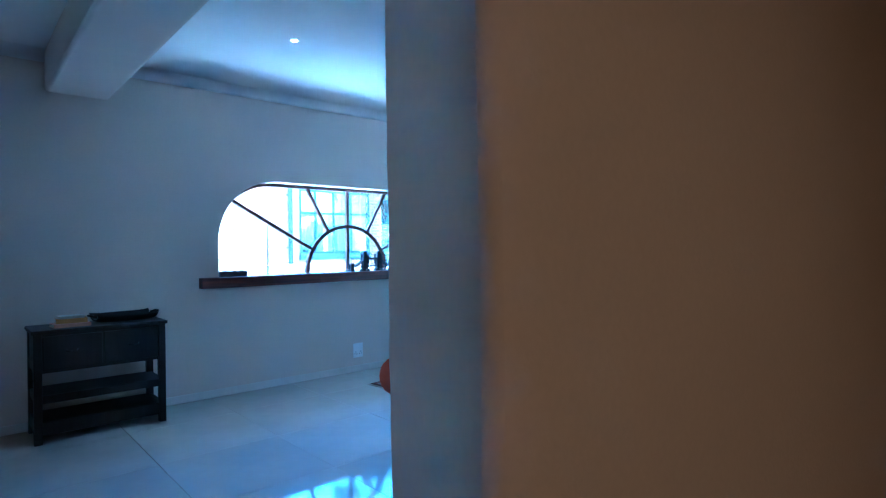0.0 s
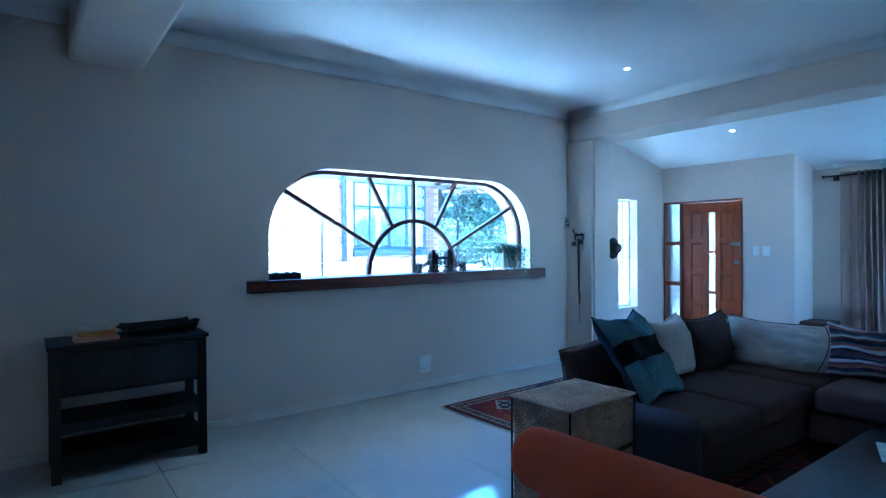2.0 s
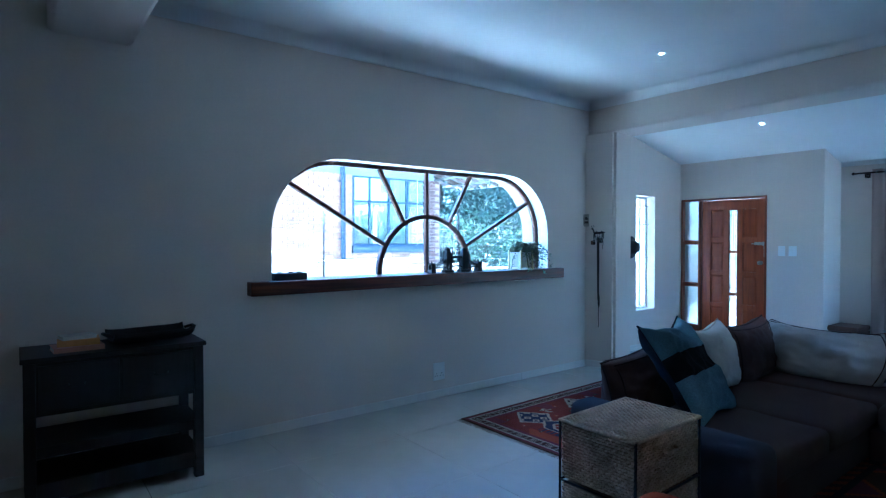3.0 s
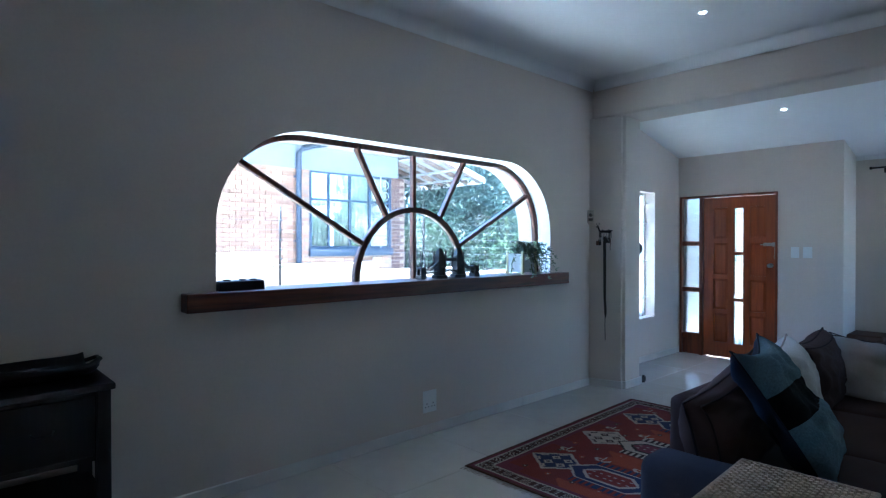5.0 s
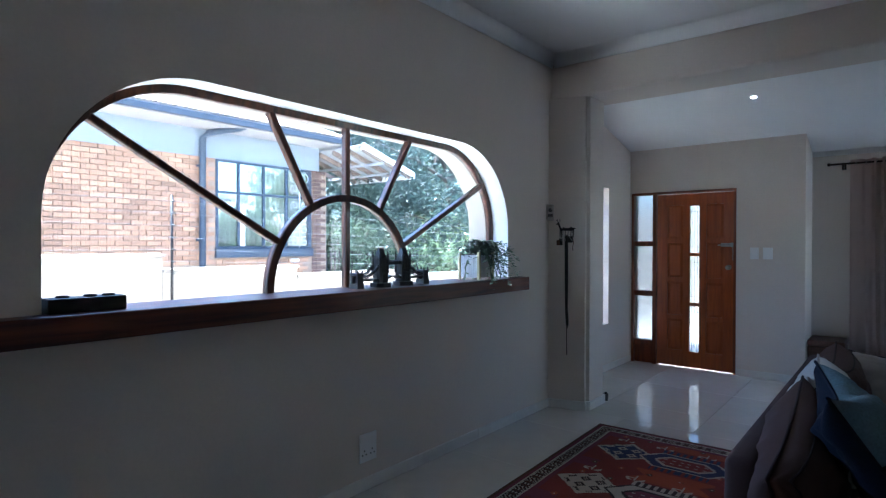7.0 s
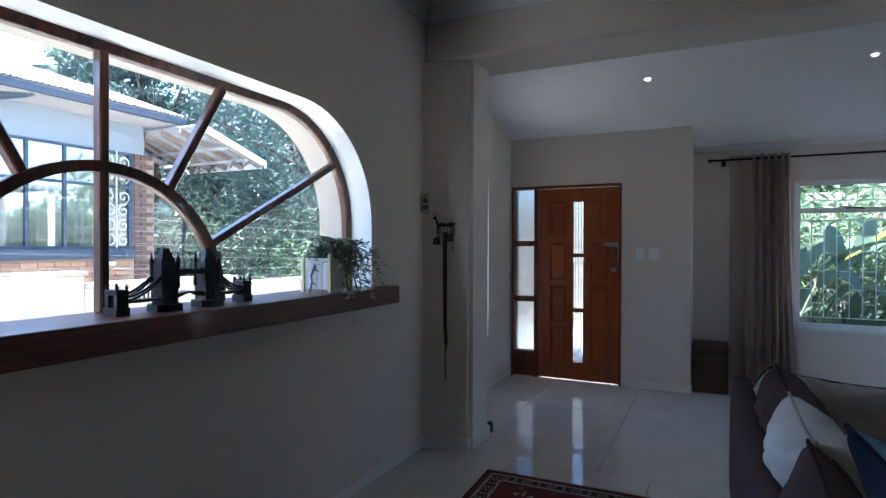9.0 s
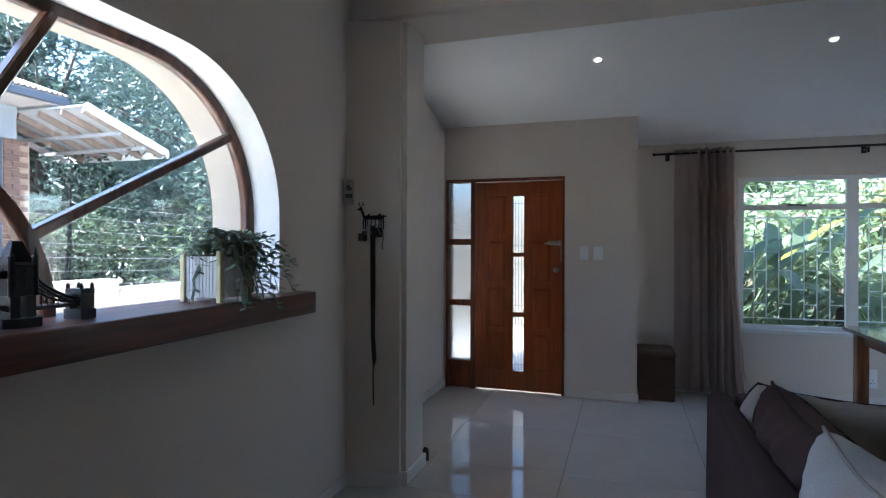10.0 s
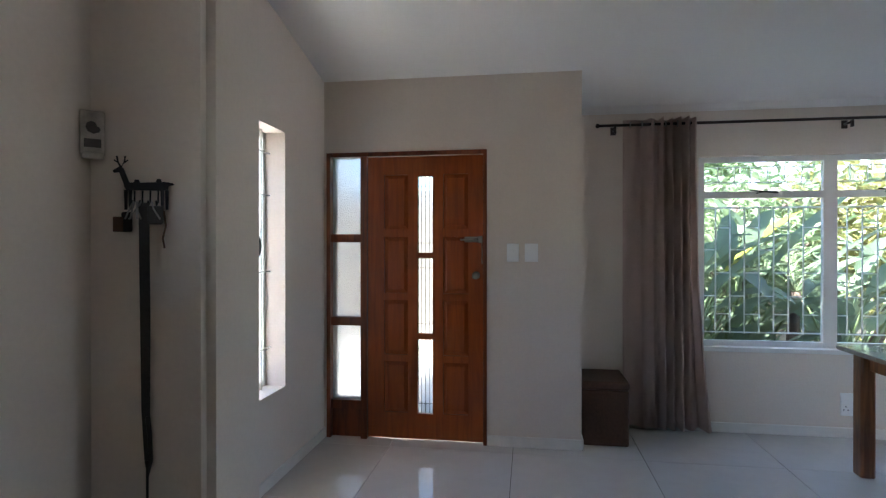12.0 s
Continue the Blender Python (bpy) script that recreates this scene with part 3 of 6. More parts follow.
for a, b in cells:
    for za, zb in ((W9[2] + 0.045, 1.775), (1.825, W9[3] - 0.04)):
        p = boxpart("pane", M_GLASS, gw, (XG + 0.018, XG + 0.022, a, b, za, zb)); p.visible_shadow = False
    bm = B()
    n = int((b - a) / 0.113)
    xb = XG + 0.075
    for i in range(1, n + 1):
        y = a + (b - a) * i / (n + 1)
        tube(bm, [(xb, y, W9[2] + 0.09), (xb, y, 1.71)], 0.0055, 6)
    for z in (W9[2] + 0.10, 1.705):
        tube(bm, [(xb - 0.004, a - 0.02, z), (xb - 0.004, b + 0.02, z)], 0.006, 6)
    for i in range(n + 1):
        ya, yb = a + (b - a) * i / (n + 1), a + (b - a) * (i + 1) / (n + 1)
        for z in ((1.02, 1.38) if i % 2 else (0.88, 1.20, 1.55)):
            tube(bm, [(xb, ya, z), (xb, yb, z)], 0.005, 6)
    for i in range(1, n, 1):
        y = a + (b - a) * i / n
        tube(bm, [(xb, y, 1.90), (xb, y, 2.02)], 0.0045, 6)
    for z in (1.90, 2.02):
        tube(bm, [(xb, a + 0.03, z), (xb, b - 0.03, z)], 0.0045, 6)
    part("burglar_bars", bm, M_WHITE, gw, "white burglar bars")
    bm = B()
    ym = (a + b) / 2
    tube(bm, [(XG - 0.012, ym + 0.10, 1.835), (XG - 0.02, ym + 0.04, 1.826), (XG - 0.014, ym - 0.10, 1.812)], 0.006, 6)
    tube(bm, [(XG - 0.004, ym + 0.05, 1.81), (XG - 0.012, ym - 0.03, 1.826), (XG - 0.012, ym - 0.09, 1.82)], 0.004, 6)
    part("window_stay", bm, M_IRON, gw, "dark metal window stay")
bm = B(); box(bm, XF - 0.015, XG, W9[0] - 0.005, W9[1] + 0.005, W9[2] - 0.03, W9[2] + 0.004, bevel=0.004)
part("window_sill", bm, M_WHITE, gw)

# ---- curtain on its rod ----
M_CURT = mat("taupe_curtain", (0.61, 0.46, 0.40), 0.9, grain=0.08, scale=160, stain=0.05, bump=0.15)
M_ROD = mat("brown_rod", (0.035, 0.024, 0.02), 0.35, 0.4)
rod = thing("curtain_rod", "dark brown curtain rod on wall brackets", "curtain rod")
XR = 8.945
bm = B(); tube(bm, [(XR, 4.52, 2.325), (XR, 1.75, 2.325)], 0.011, 10)
part("pole", bm, M_ROD, rod)
bm = B(); lathe(bm, [(0.0, 0), (0.016, 0.004), (0.018, 0.02), (0.010, 0.028), (0.0, 0.03)], 14)
f = part("finial", bm, M_ROD, rod); f.matrix_basis = pose(XR, 4.515, 2.325, -90, 0, 0)
for y in (4.40, 2.76):
    bm = B()
    tube(bm, [(XF - 0.002, y, 2.30), (XR, y, 2.30)], 0.008, 8)
    box(bm, XR - 0.012, XR + 0.012, y - 0.008, y + 0.008, 2.262, 2.312, bevel=0.003)
    box(bm, XF - 0.006, XF - 0.001, y - 0.02, y + 0.02, 2.27, 2.33)
    part("bracket", bm, M_ROD, rod)
curtain = thing("curtain", "taupe eyelet curtain gathered in folds, hanging to the floor", "curtain")
bm = B()
NU, NV = 120, 34
grid = []
for j in range(NV + 1):
    v = j / NV
    z = 0.035 + v * (2.365 - 0.035)
    row = []
    for i in range(NU + 1):
        u = i / NU
        w = 0.62 * u + 0.38 * u ** 0.45
        y = 4.335 - w * (0.515 + 0.03 * (1 - v) + 0.09 * max(0, u - 0.8) * 5 * (1 - v) ** 2.5)
        broad = 0.026 * math.sin(u * 11 + 0.5) * max(0, 1 - u / 0.45)
        ply = max(0.0, min(1.0, (u - 0.30) / 0.15))
        folds = broad + math.sin((u ** 1.15) * math.tau * 7.0 + 0.35 * math.sin(v * 3)) * (0.014 + 0.046 * ply) * (0.80 + 0.20 * v)
        sag = 0.012 * math.sin(u * 23 + v * 5) * (1 - v)
        row.append(bm.verts.new((XR + 0.004 + folds + sag, y + 0.006 * math.sin(u * 40 + v * 2), z + 0.006 * math.sin(u * 31))))
    grid.append(row)
for j in range(NV):
    for i in range(NU):
        bm.faces.new((grid[j][i], grid[j][i + 1], grid[j + 1][i + 1], grid[j + 1][i])).smooth = True
bmesh.ops.solidify(bm, geom=bm.faces[:], thickness=0.003)
part("drape", bm, M_CURT, curtain)
for i in range(6):
    bm = B(); lathe(bm, [(0.016, -0.003), (0.024, -0.003), (0.024, 0.003), (0.016, 0.003), (0.016, -0.003)], 16)
    e = part("eyelet", bm, M_STEEL, curtain); e.matrix_basis = pose(XR, 4.29 - i * 0.085, 2.325, 90, 0, 0)

# ---- downlights ----
def downlight(x, y, z, tilt=0.0):
    d = thing("downlight", "small white recessed ceiling downlight, switched on", "downlight", group="ceiling downlights", at=pose(x, y, z, 0, tilt, 0) @ Matrix.Scale(0.8, 4))
    bm = B(); lathe(bm, [(0.025, -0.0005), (0.026, -0.006), (0.034, -0.007), (0.040, -0.003), (0.041, 0.003), (0.022, 0.003), (0.022, -0.0005)], 24)
    part("trim_ring", bm, M_WHITE, d)
    bm = B(); lathe(bm, [(0.0, -0.001), (0.0225, -0.001), (0.0225, 0.002), (0.0, 0.002)], 20)
    part("lamp_glass", bm, M_LAMP, d, "glowing lamp glass")
    return d
downlight(2.32, 4.82, ZC - 0.001)
downlight(5.15, 4.84, ZC - 0.001)
tilt = math.degrees(math.atan(0.235))
downlight(7.51, 5.0, zs(7.51) - 0.002, tilt)
downlight(7.54, 3.45, zs(7.54) - 0.002, tilt)
# unseen warm lamp and fitting, added to light the partition's passage side orange
warm = new("passage_fill_lamp", bpy.data.lights.new("passage_fill_lamp", "AREA"))
warm.data.shape, warm.data.size, warm.data.energy, warm.data.color = "DISK", 0.25, 0.27, (1.0, 0.44, 0.14)
warm.matrix_basis = look((0.9, -0.7, 2.60), (0.9, -0.7, 0))
lampfix = thing("passage_fill_fitting", "unseen round ceiling fitting added around the passage fill lamp", "ceiling light", at=pose(0.9, -0.7, 2.618))
bm = B(); lathe(bm, [(0.13, -0.012), (0.16, -0.014), (0.165, 0.0), (0.13, 0.0), (0.13, -0.012)], 28)
part("rim", bm, M_WHITE, lampfix)
tagged(warm, "unseen warm fill lamp added to light the passage walls", "lamp")

# ---- outdoors ----
bm = B()
vs = [bm.verts.new(p) for p in ((-2500, -2500, -0.14), (2500, -2500, -0.14), (2500, 2500, -0.14), (-2500, 2500, -0.14))]
bm.faces.new(vs)
thing("ground", "pale dusty paved ground round the house", "ground", bm, M_PAVE, kind="structure")
bm = B(); box(bm, XD + 0.242, XD + 2.2, 4.95, YE + 0.5, -0.14, -0.012, bevel=0.01)
thing("doorstep", "pale concrete doorstep outside the front door", "doorstep", bm, M_PAVE, kind="structure")

# porch slab on posts, added to shade the ground behind the door's panes
porch = thing("added_porch_roof", "flat white porch roof added to keep sun off the doorstep", "porch roof", kind="structure")
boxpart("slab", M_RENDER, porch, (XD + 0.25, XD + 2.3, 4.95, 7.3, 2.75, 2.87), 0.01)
for y in (5.05, 7.2):
    boxpart("post", M_WHITE, porch, (XD + 2.12, XD + 2.22, y - 0.05, y + 0.05, -0.14, 2.75))

# cream garden wall in falling steps, with an electric fence
for x0, x1, zt2, lab in ((-6, 3.90, 1.36, "cream plastered garden boundary wall"), (3.90, 5.36, 1.22, "cream plastered garden boundary wall, a step lower"),
                         (5.36, 6.95, 1.115, "low cream plastered garden boundary wall"), (6.95, 13.2, 1.03, "lowest stretch of the cream plastered boundary wall")):
    bm = B(); box(bm, x0, x1, 9.1, 9.32, -0.14, zt2 - 0.03, bevel=0.01)
    box(bm, x0, x1 + 0.02, 9.08, 9.34, zt2 - 0.03, zt2, bevel=0.008)
    thing("boundary_wall", lab, "garden wall", bm, M_CREAM, kind="structure")
bm = B(); box(bm, 13.2, 13.42, -8, 9.32, -0.14, 2.3, bevel=0.01)
thing("boundary_wall", "tall cream plastered garden boundary wall behind plants", "garden wall", bm, M_CREAM, kind="structure")
fence = thing("electric_fence", "electric fence wires on slim dark posts over the wall", "fence")
POSTS = (-0.5, 3.97, 9.0, 13.0)
for x in POSTS:
    zb = 1.36 if x < 4.15 else 1.03
    zt2 = 1.90 if x < 6 else 1.75
    bm = B(); tube(bm, [(x, 9.07, zb - 0.5), (x, 9.07, zt2)], 0.013, 8)
    post = part("post", bm, M_IRON, fence)
    for i in range(7):
        bm = B(); tube(bm, [(x, 9.06, 1.18 + i * 0.11), (x, 9.02, 1.18 + i * 0.11)], 0.011, 6)
        part("insulator", bm, M_DARKHOLE, post)
M_WIRE = mat("fence_wire", (0.30, 0.31, 0.33), 0.5, 0.6)
for i in range(7):
    z = 1.18 + i * 0.11
    bm = B(); tube(bm, [(POSTS[0], 9.02, z), (POSTS[1], 9.02, z), (7, 9.02, z - 0.10), (POSTS[2], 9.02, z - 0.14), (POSTS[3], 9.02, z - 0.14)], 0.0015, 4, cap=False)
    part("wire", bm, M_WIRE, fence)

# neighbour's house: brick below, pale plaster under the eaves
house = thing("house", "neighbouring brick bungalow with blue-grey steel windows and tiled roof", "house")
YH, XH0, XH1 = 13.1, -5.0, 8.80
OW = (6.58, 8.60, 1.37, 2.93)
bm = B()
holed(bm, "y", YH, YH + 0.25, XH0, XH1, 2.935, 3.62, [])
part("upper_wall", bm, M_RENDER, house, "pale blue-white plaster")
bm = B()
holed(bm, "y", YH + 0.012, YH + 0.25, XH0, XH1 + 0.19, -0.14, 2.935, [OW])
brickwall = part("wall", bm, M_MORTAR, house)
bm = B(); box(bm, XH1 - 0.25, XH1, YH + 0.25, YH + 6, -0.14, 3.62)
part("side_wall", bm, M_BRICK, house)
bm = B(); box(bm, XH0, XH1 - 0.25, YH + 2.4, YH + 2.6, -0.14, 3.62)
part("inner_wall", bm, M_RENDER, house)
boxpart("plinth_ledge", M_CREAM, house, (XH0, XH1 + 0.2, YH - 0.03, YH + 0.011, -0.14, 0.5))
bm = B()
prism(bm, [(YH - 0.64, 3.40), (YH - 0.64, 3.54), (YH + 3.2, 4.85), (YH + 6.8, 3.6), (YH + 6.8, 3.40)], "x", XH0 - 0.5, XH1 + 0.27)
roof = part("roof", bm, M_ROOFT, house)
bm = B()
x = XH0 - 0.45
while x < XH1 + 0.26:
    tube(bm, [(x, YH - 0.70, 3.545), (x, YH + 1.4, 3.545 + 2.1 * 0.341)], 0.026, 5, cap=False)
    x += 0.075
part("roof_ribs", bm, M_ROOFT, roof)
bm = B(); box(bm, XH0 - 0.5, XH1 + 0.25, YH - 0.72, YH - 0.642, 3.41, 3.51, bevel=0.012)
part("gutter", bm, M_GUTTER, house, "dark blue-grey roof gutter")
bm = B(); tube(bm, [(6.78, YH - 0.62, 3.44), (6.72, YH - 0.50, 3.40), (6.38, YH - 0.14, 3.33), (6.31, YH - 0.07, 3.24), (6.31, YH - 0.07, 0.2)], 0.055, 10)
part("downpipe", bm, M_BLUE, house, "blue-grey drainpipe")
for z in (2.75, 1.5):
    boxpart("pipe_clip", M_BLUE, house, (6.23, 6.39, YH - 0.03, YH + 0.004, z, z + 0.04))
boxpart("wall_lamp", M_WHITE, house, (8.06, 8.24, YH - 0.12, YH - 0.062, 1.10, 1.17), 0.02, "small white outdoor lamp")
hw = tagged(new("window"), "blue-grey steel window with curtains behind"); hw.parent = house
bm = B()
xs = [OW[0] + 0.025, 7.02, 7.53, 8.03, OW[1] - 0.03]
for x, w in zip(xs, (0.025, 0.022, 0.022, 0.028, 0.04)):
    box(bm, x - w, x + w, YH + 0.0, YH + 0.05, OW[2], OW[3])
for z in (OW[2] + 0.02, 2.36, OW[3] - 0.02):
    box(bm, OW[0], OW[1], YH + 0.004, YH + 0.046, z - 0.022, z + 0.022)
part("frame", bm, M_BLUE, hw)
boxpart("sill", M_BLUE, hw, (OW[0] - 0.02, OW[1] + 0.02, YH - 0.06, YH + 0.1, OW[2] - 0.16, OW[2] - 0.001), 0.006)
M_HGLASS = glass("house_glass", 0.25)
for xa, xb in zip(xs, xs[1:]):
    p = boxpart("pane", M_HGLASS, hw, (xa, xb, YH + 0.024, YH + 0.028, OW[2], OW[3])); p.visible_shadow = False
bm = B()
rows = []
for i in range(131):
    x = OW[0] + 0.02 + (OW[1] - OW[0] - 0.10) * i / 130
    yy = YH + 0.10 + 0.025 * math.sin(i * 0.9) + 0.012 * math.sin(i * 0.37)
    rows.append((bm.verts.new((x, yy, OW[2])), bm.verts.new((x, yy, OW[3]))))
for a, b in zip(rows, rows[1:]):
    bm.faces.new((a[0], b[0], b[1], a[1])).smooth = True
bmesh.ops.solidify(bm, geom=bm.faces[:], thickness=0.004)
part("net_curtain", bm, M_CURTIN, hw)
bm = B()
xc = (xs[3] + xs[4]) / 2
def scroll(bm, cx, cz, r, turn, flip=1):
    pts = [(cx + flip * r * (1 - t * 0.8) * math.cos(turn + t * 7.5), YH - 0.03, cz + r * (1 - t * 0.8) * math.sin(turn + t * 7.5)) for t in (k / 22 for k in range(23))]
    tube(bm, pts, 0.009, 5)
for cz in (1.50, 1.74, 1.98, 2.20, 2.52, 2.76):
    for fl in (1, -1):
        scroll(bm, xc + fl * 0.115, cz, 0.105, 1.2 if cz < 2 else -1.2, fl)
tube(bm, [(xc, YH - 0.03, OW[2]), (xc, YH - 0.03, OW[3])], 0.01, 5)
part("scrollwork", bm, M_WHITE, hw, "white wrought-iron scrollwork")

# awning beside the house: brown rafters and pale sheets sloping to a white fascia
M_SHEET = mat("galvanised_sheet", (0.40, 0.40, 0.40), 0.5, 0.2, grain=0.08, stain=0.1)
M_RAFTER = wood("rafter_wood", (0.17, 0.125, 0.10), (0.30, 0.235, 0.19), 0.6, coat=0.0)
awn = thing("awning", "lean-to awning of pale sheets on brown rafters", "awning")
AX0, AX1, AZ0, AZ1 = 8.83, 10.2, 3.30, 2.88
for y0 in (11.82, 12.45, 13.08):
    bm = B()
    prism(bm, [(AX0, AZ0 + 0.03), (AX1, AZ1 + 0.03), (AX1, AZ1 + 0.055), (AX0, AZ0 + 0.055)], "y", y0, y0 + 0.62)
    part("roof_sheet", bm, M_SHEET, awn)
for k in range(6):
    y = 11.86 + k * 0.42
    bm = B(); beam_between(bm, (AX0, y, AZ0 - 0.02), (AX1 - 0.02, y, AZ1 - 0.02), 0.05, 0.09, up=(0, 0, 1))
    part("rafter", bm, M_RAFTER, awn)
for x in (9.35, 9.80):
    z = AZ0 + (AZ1 - AZ0) * (x - AX0) / (AX1 - AX0)
    boxpart("purlin", M_SHEET, awn, (x - 0.02, x + 0.02, 11.80, 14.0, z - 0.115, z - 0.068))
bm = B(); beam_between(bm, (AX0 - 0.02, 11.79, AZ0 + 0.02), (AX1 + 0.02, 11.79, AZ1 + 0.02), 0.055, 0.10, up=(0, 0, 1))
part("fascia", bm, M_WHITE, awn)
boxpart("gutter", M_WHITE, awn, (AX1, AX1 + 0.06, 11.78, 14.0, AZ1 - 0.06, AZ1 + 0.05))
bm = B(); tube(bm, [(10.15, 13.8, -0.14), (10.15, 13.8, AZ1)], 0.035, 8)
part("post", bm, M_IRON, awn)

# ---- trees ----
M_BARK = mat("bark", (0.09, 0.065, 0.05), 0.9, grain=0.3, scale=12, bump=0.6)
def tree(name, label, x, y, h, crown_r, crown_z, color, seed, leaves=5200, size=0.075, squash=0.8):
    rnd = random.Random(seed)
    t = thing(name, label, "tree", at=pose(x, y, -0.14))
    bm = B()
    tube(bm, [(0, 0, 0), (0.06, 0.03, h * 0.25), (-0.05, 0.06, h * 0.5), (0.05, 0, h * 0.8)], 0.16, 9, taper=[1.2, 0.9, 0.7, 0.3])
    tips = []
    for i in range(13):
        a, e = rnd.uniform(0, math.tau), rnd.uniform(0.1, 1.1)
        z0 = h * rnd.uniform(0.25, 0.7)
        d = Vector((math.cos(a) * math.cos(e), math.sin(a) * math.cos(e), math.sin(e)))
        L = crown_r * rnd.uniform(0.6, 1.0)
        p1, p2 = Vector((0, 0, z0)) + d * L * 0.5 + Vector((0, 0, 0.1)), Vector((0, 0, z0)) + d * L
        tube(bm, [(0, 0, z0), p1, p2], 0.055, 6, taper=[1, 0.7, 0.25])
        tips += [p1, p2]
    part("trunk", bm, M_BARK, t)
    clumps = [(c + Vector((rnd.gauss(0, .25), rnd.gauss(0, .25), rnd.gauss(0, .2))), rnd.uniform(0.35, 0.75)) for c in tips]
    for i in range(34):
        a, b2, r = rnd.uniform(0, math.tau), rnd.uniform(-1, 1), crown_r * rnd.uniform(0.45, 1.0) 
        q = math.sqrt(1 - b2 * b2)
        clumps.append((Vector((math.cos(a) * q * r, math.sin(a) * q * r, crown_z + b2 * r * squash)), rnd.uniform(0.35, 0.8)))
    verts, faces = [], []
    for i in range(leaves):
        c, r = clumps[i % len(clumps)]
        d = Vector((rnd.gauss(0, 1), rnd.gauss(0, 1), rnd.gauss(0, 1))).normalized() * r * rnd.uniform(0.45, 1.05)
        p = c + d
        ax = Vector((rnd.gauss(0, 1), rnd.gauss(0, 1), rnd.gauss(0, 0.7) - 0.3)).normalized()
        sd = ax.orthogonal().normalized()
        sd.rotate(Euler((0, 0, rnd.uniform(0, 6))))
        s = size * rnd.uniform(0.7, 1.5)
        n0 = len(verts)
        nrm = ax.cross(sd) * s * 0.15
        verts += [p - ax * s, p + sd * s * 0.42 + nrm, p + ax * s, p - sd * s * 0.42 + nrm]
        faces.append((n0, n0 + 1, n0 + 2, n0 + 3))
    me = bpy.data.meshes.new("crown")
    me.from_pydata([tuple(v) for v in verts], [], faces)
    me.materials.append(leafy("leaves_" + name, color, 0.42))
    cr = new("crown", me)
    cr.parent = t
    return t
tree("tree", "leafy dark green garden tree with dense small leaves", 12.2, 17.2, 6.4, 3.1, 4.3, (0.055, 0.088, 0.075), 3, 20000, 0.070)
tree("tree", "tall broad dark green tree with small glossy leaves", 12.6, 12.6, 6.2, 2.9, 3.6, (0.050, 0.080, 0.068), 5, 22000, 0.056)
tree("tree", "light green garden tree behind the wall", 16.5, 16.5, 6.5, 3.2, 3.6, (0.085, 0.12, 0.08), 8, 13000, 0.080)
tree("bush", "low light green bush behind the low wall", 10.6, 10.9, 1.6, 0.95, 1.1, (0.12, 0.17, 0.09), 12, 3600, 0.05)
tree("bush", "low leafy garden bush", 10.9, 15.4, 2.0, 1.2, 1.3, (0.10, 0.15, 0.085), 14, 3600, 0.06)
tree("tree", "tall dark green tree in the distance", 13.5, 19.0, 7.5, 3.8, 4.0, (0.075, 0.115, 0.085), 51, 8000, 0.17)
tree("tree", "tall dark green tree in the distance", 19.0, 19.5, 8.0, 4.2, 4.2, (0.075, 0.115, 0.085), 52, 8000, 0.18)
tree("tree", "broad dark tree behind the house", 8.0, 24.5, 8.5, 4.2, 5.0, (0.075, 0.115, 0.085), 53, 7000, 0.17)
tree("hedge", "dense dark green hedge along the far fence", 10.9, 16.6, 1.9, 1.35, 1.0, (0.075, 0.11, 0.075), 54, 6500, 0.055, 0.6)
tree("hedge", "dense dark green hedge along the far fence", 11.4, 14.8, 1.9, 1.45, 1.0, (0.075, 0.11, 0.075), 55, 6500, 0.055, 0.6)
tree("hedge", "dense dark green hedge along the far fence", 13.8, 15.0, 1.9, 1.5, 1.0, (0.075, 0.11, 0.075), 56, 6500, 0.055, 0.6)
pal = thing("palisade_fence", "dark steel palisade fence among trees", "fence")
for i in range(36):
    bm = B(); box(bm, 9.3 + i * 0.13, 9.34 + i * 0.13, 14.15, 14.165, -0.14, 1.3)
    part("picket", bm, M_DARKHOLE, pal)
for z in (0.3, 1.1):
    boxpart("rail", M_DARKHOLE, pal, (9.25, 14.0, 14.166, 14.19, z, z + 0.03))


# unseen glazed door at the dining end and small west window, added for fill daylight
gd = thing("added_window_4", "unseen white framed narrow glazed door added to let in daylight", "window", kind="structure")
bm = B()
for x in (7.80, 8.44):
    box(bm, x, x + 0.06, 1.36, 1.42, 0.03, 2.12)
for z in (0.03, 2.06):
    box(bm, 7.86, 8.44, 1.36, 1.42, z, z + 0.06)
part("window_frame", bm, M_WHITE, gd)
p = boxpart("pane", M_GLASS, gd, (7.86, 8.44, 1.388, 1.392, 0.09, 2.06)); p.visible_shadow = False
# west window, unseen, added as a weak daylight fill
ww = thing("added_window_5", "unseen small white framed window added to let in daylight", "window", kind="structure")
bm = B(); steel_frame(bm, "x", XL - 0.2, 2.8, 3.1, 1.3, 1.7, 0.03, 0.05)
part("window_frame", bm, M_WHITE, ww)
p = boxpart("pane", M_GLASS, ww, (XL - 0.178, XL - 0.174, 2.83, 3.07, 1.33, 1.67)); p.visible_shadow = False

# ---- brickwork of the neighbour's house ----
bm = B(); box(bm, -0.108, 0.108, -0.012, 0.012, -0.034, 0.034, bevel=0.003, seg=1)
BRICK = mesh_of("brick", bm, M_BRICK)
bm = B(); box(bm, -0.050, 0.050, -0.012, 0.012, -0.034, 0.034, bevel=0.003, seg=1)
HALF = mesh_of("brick", bm, M_BRICK)
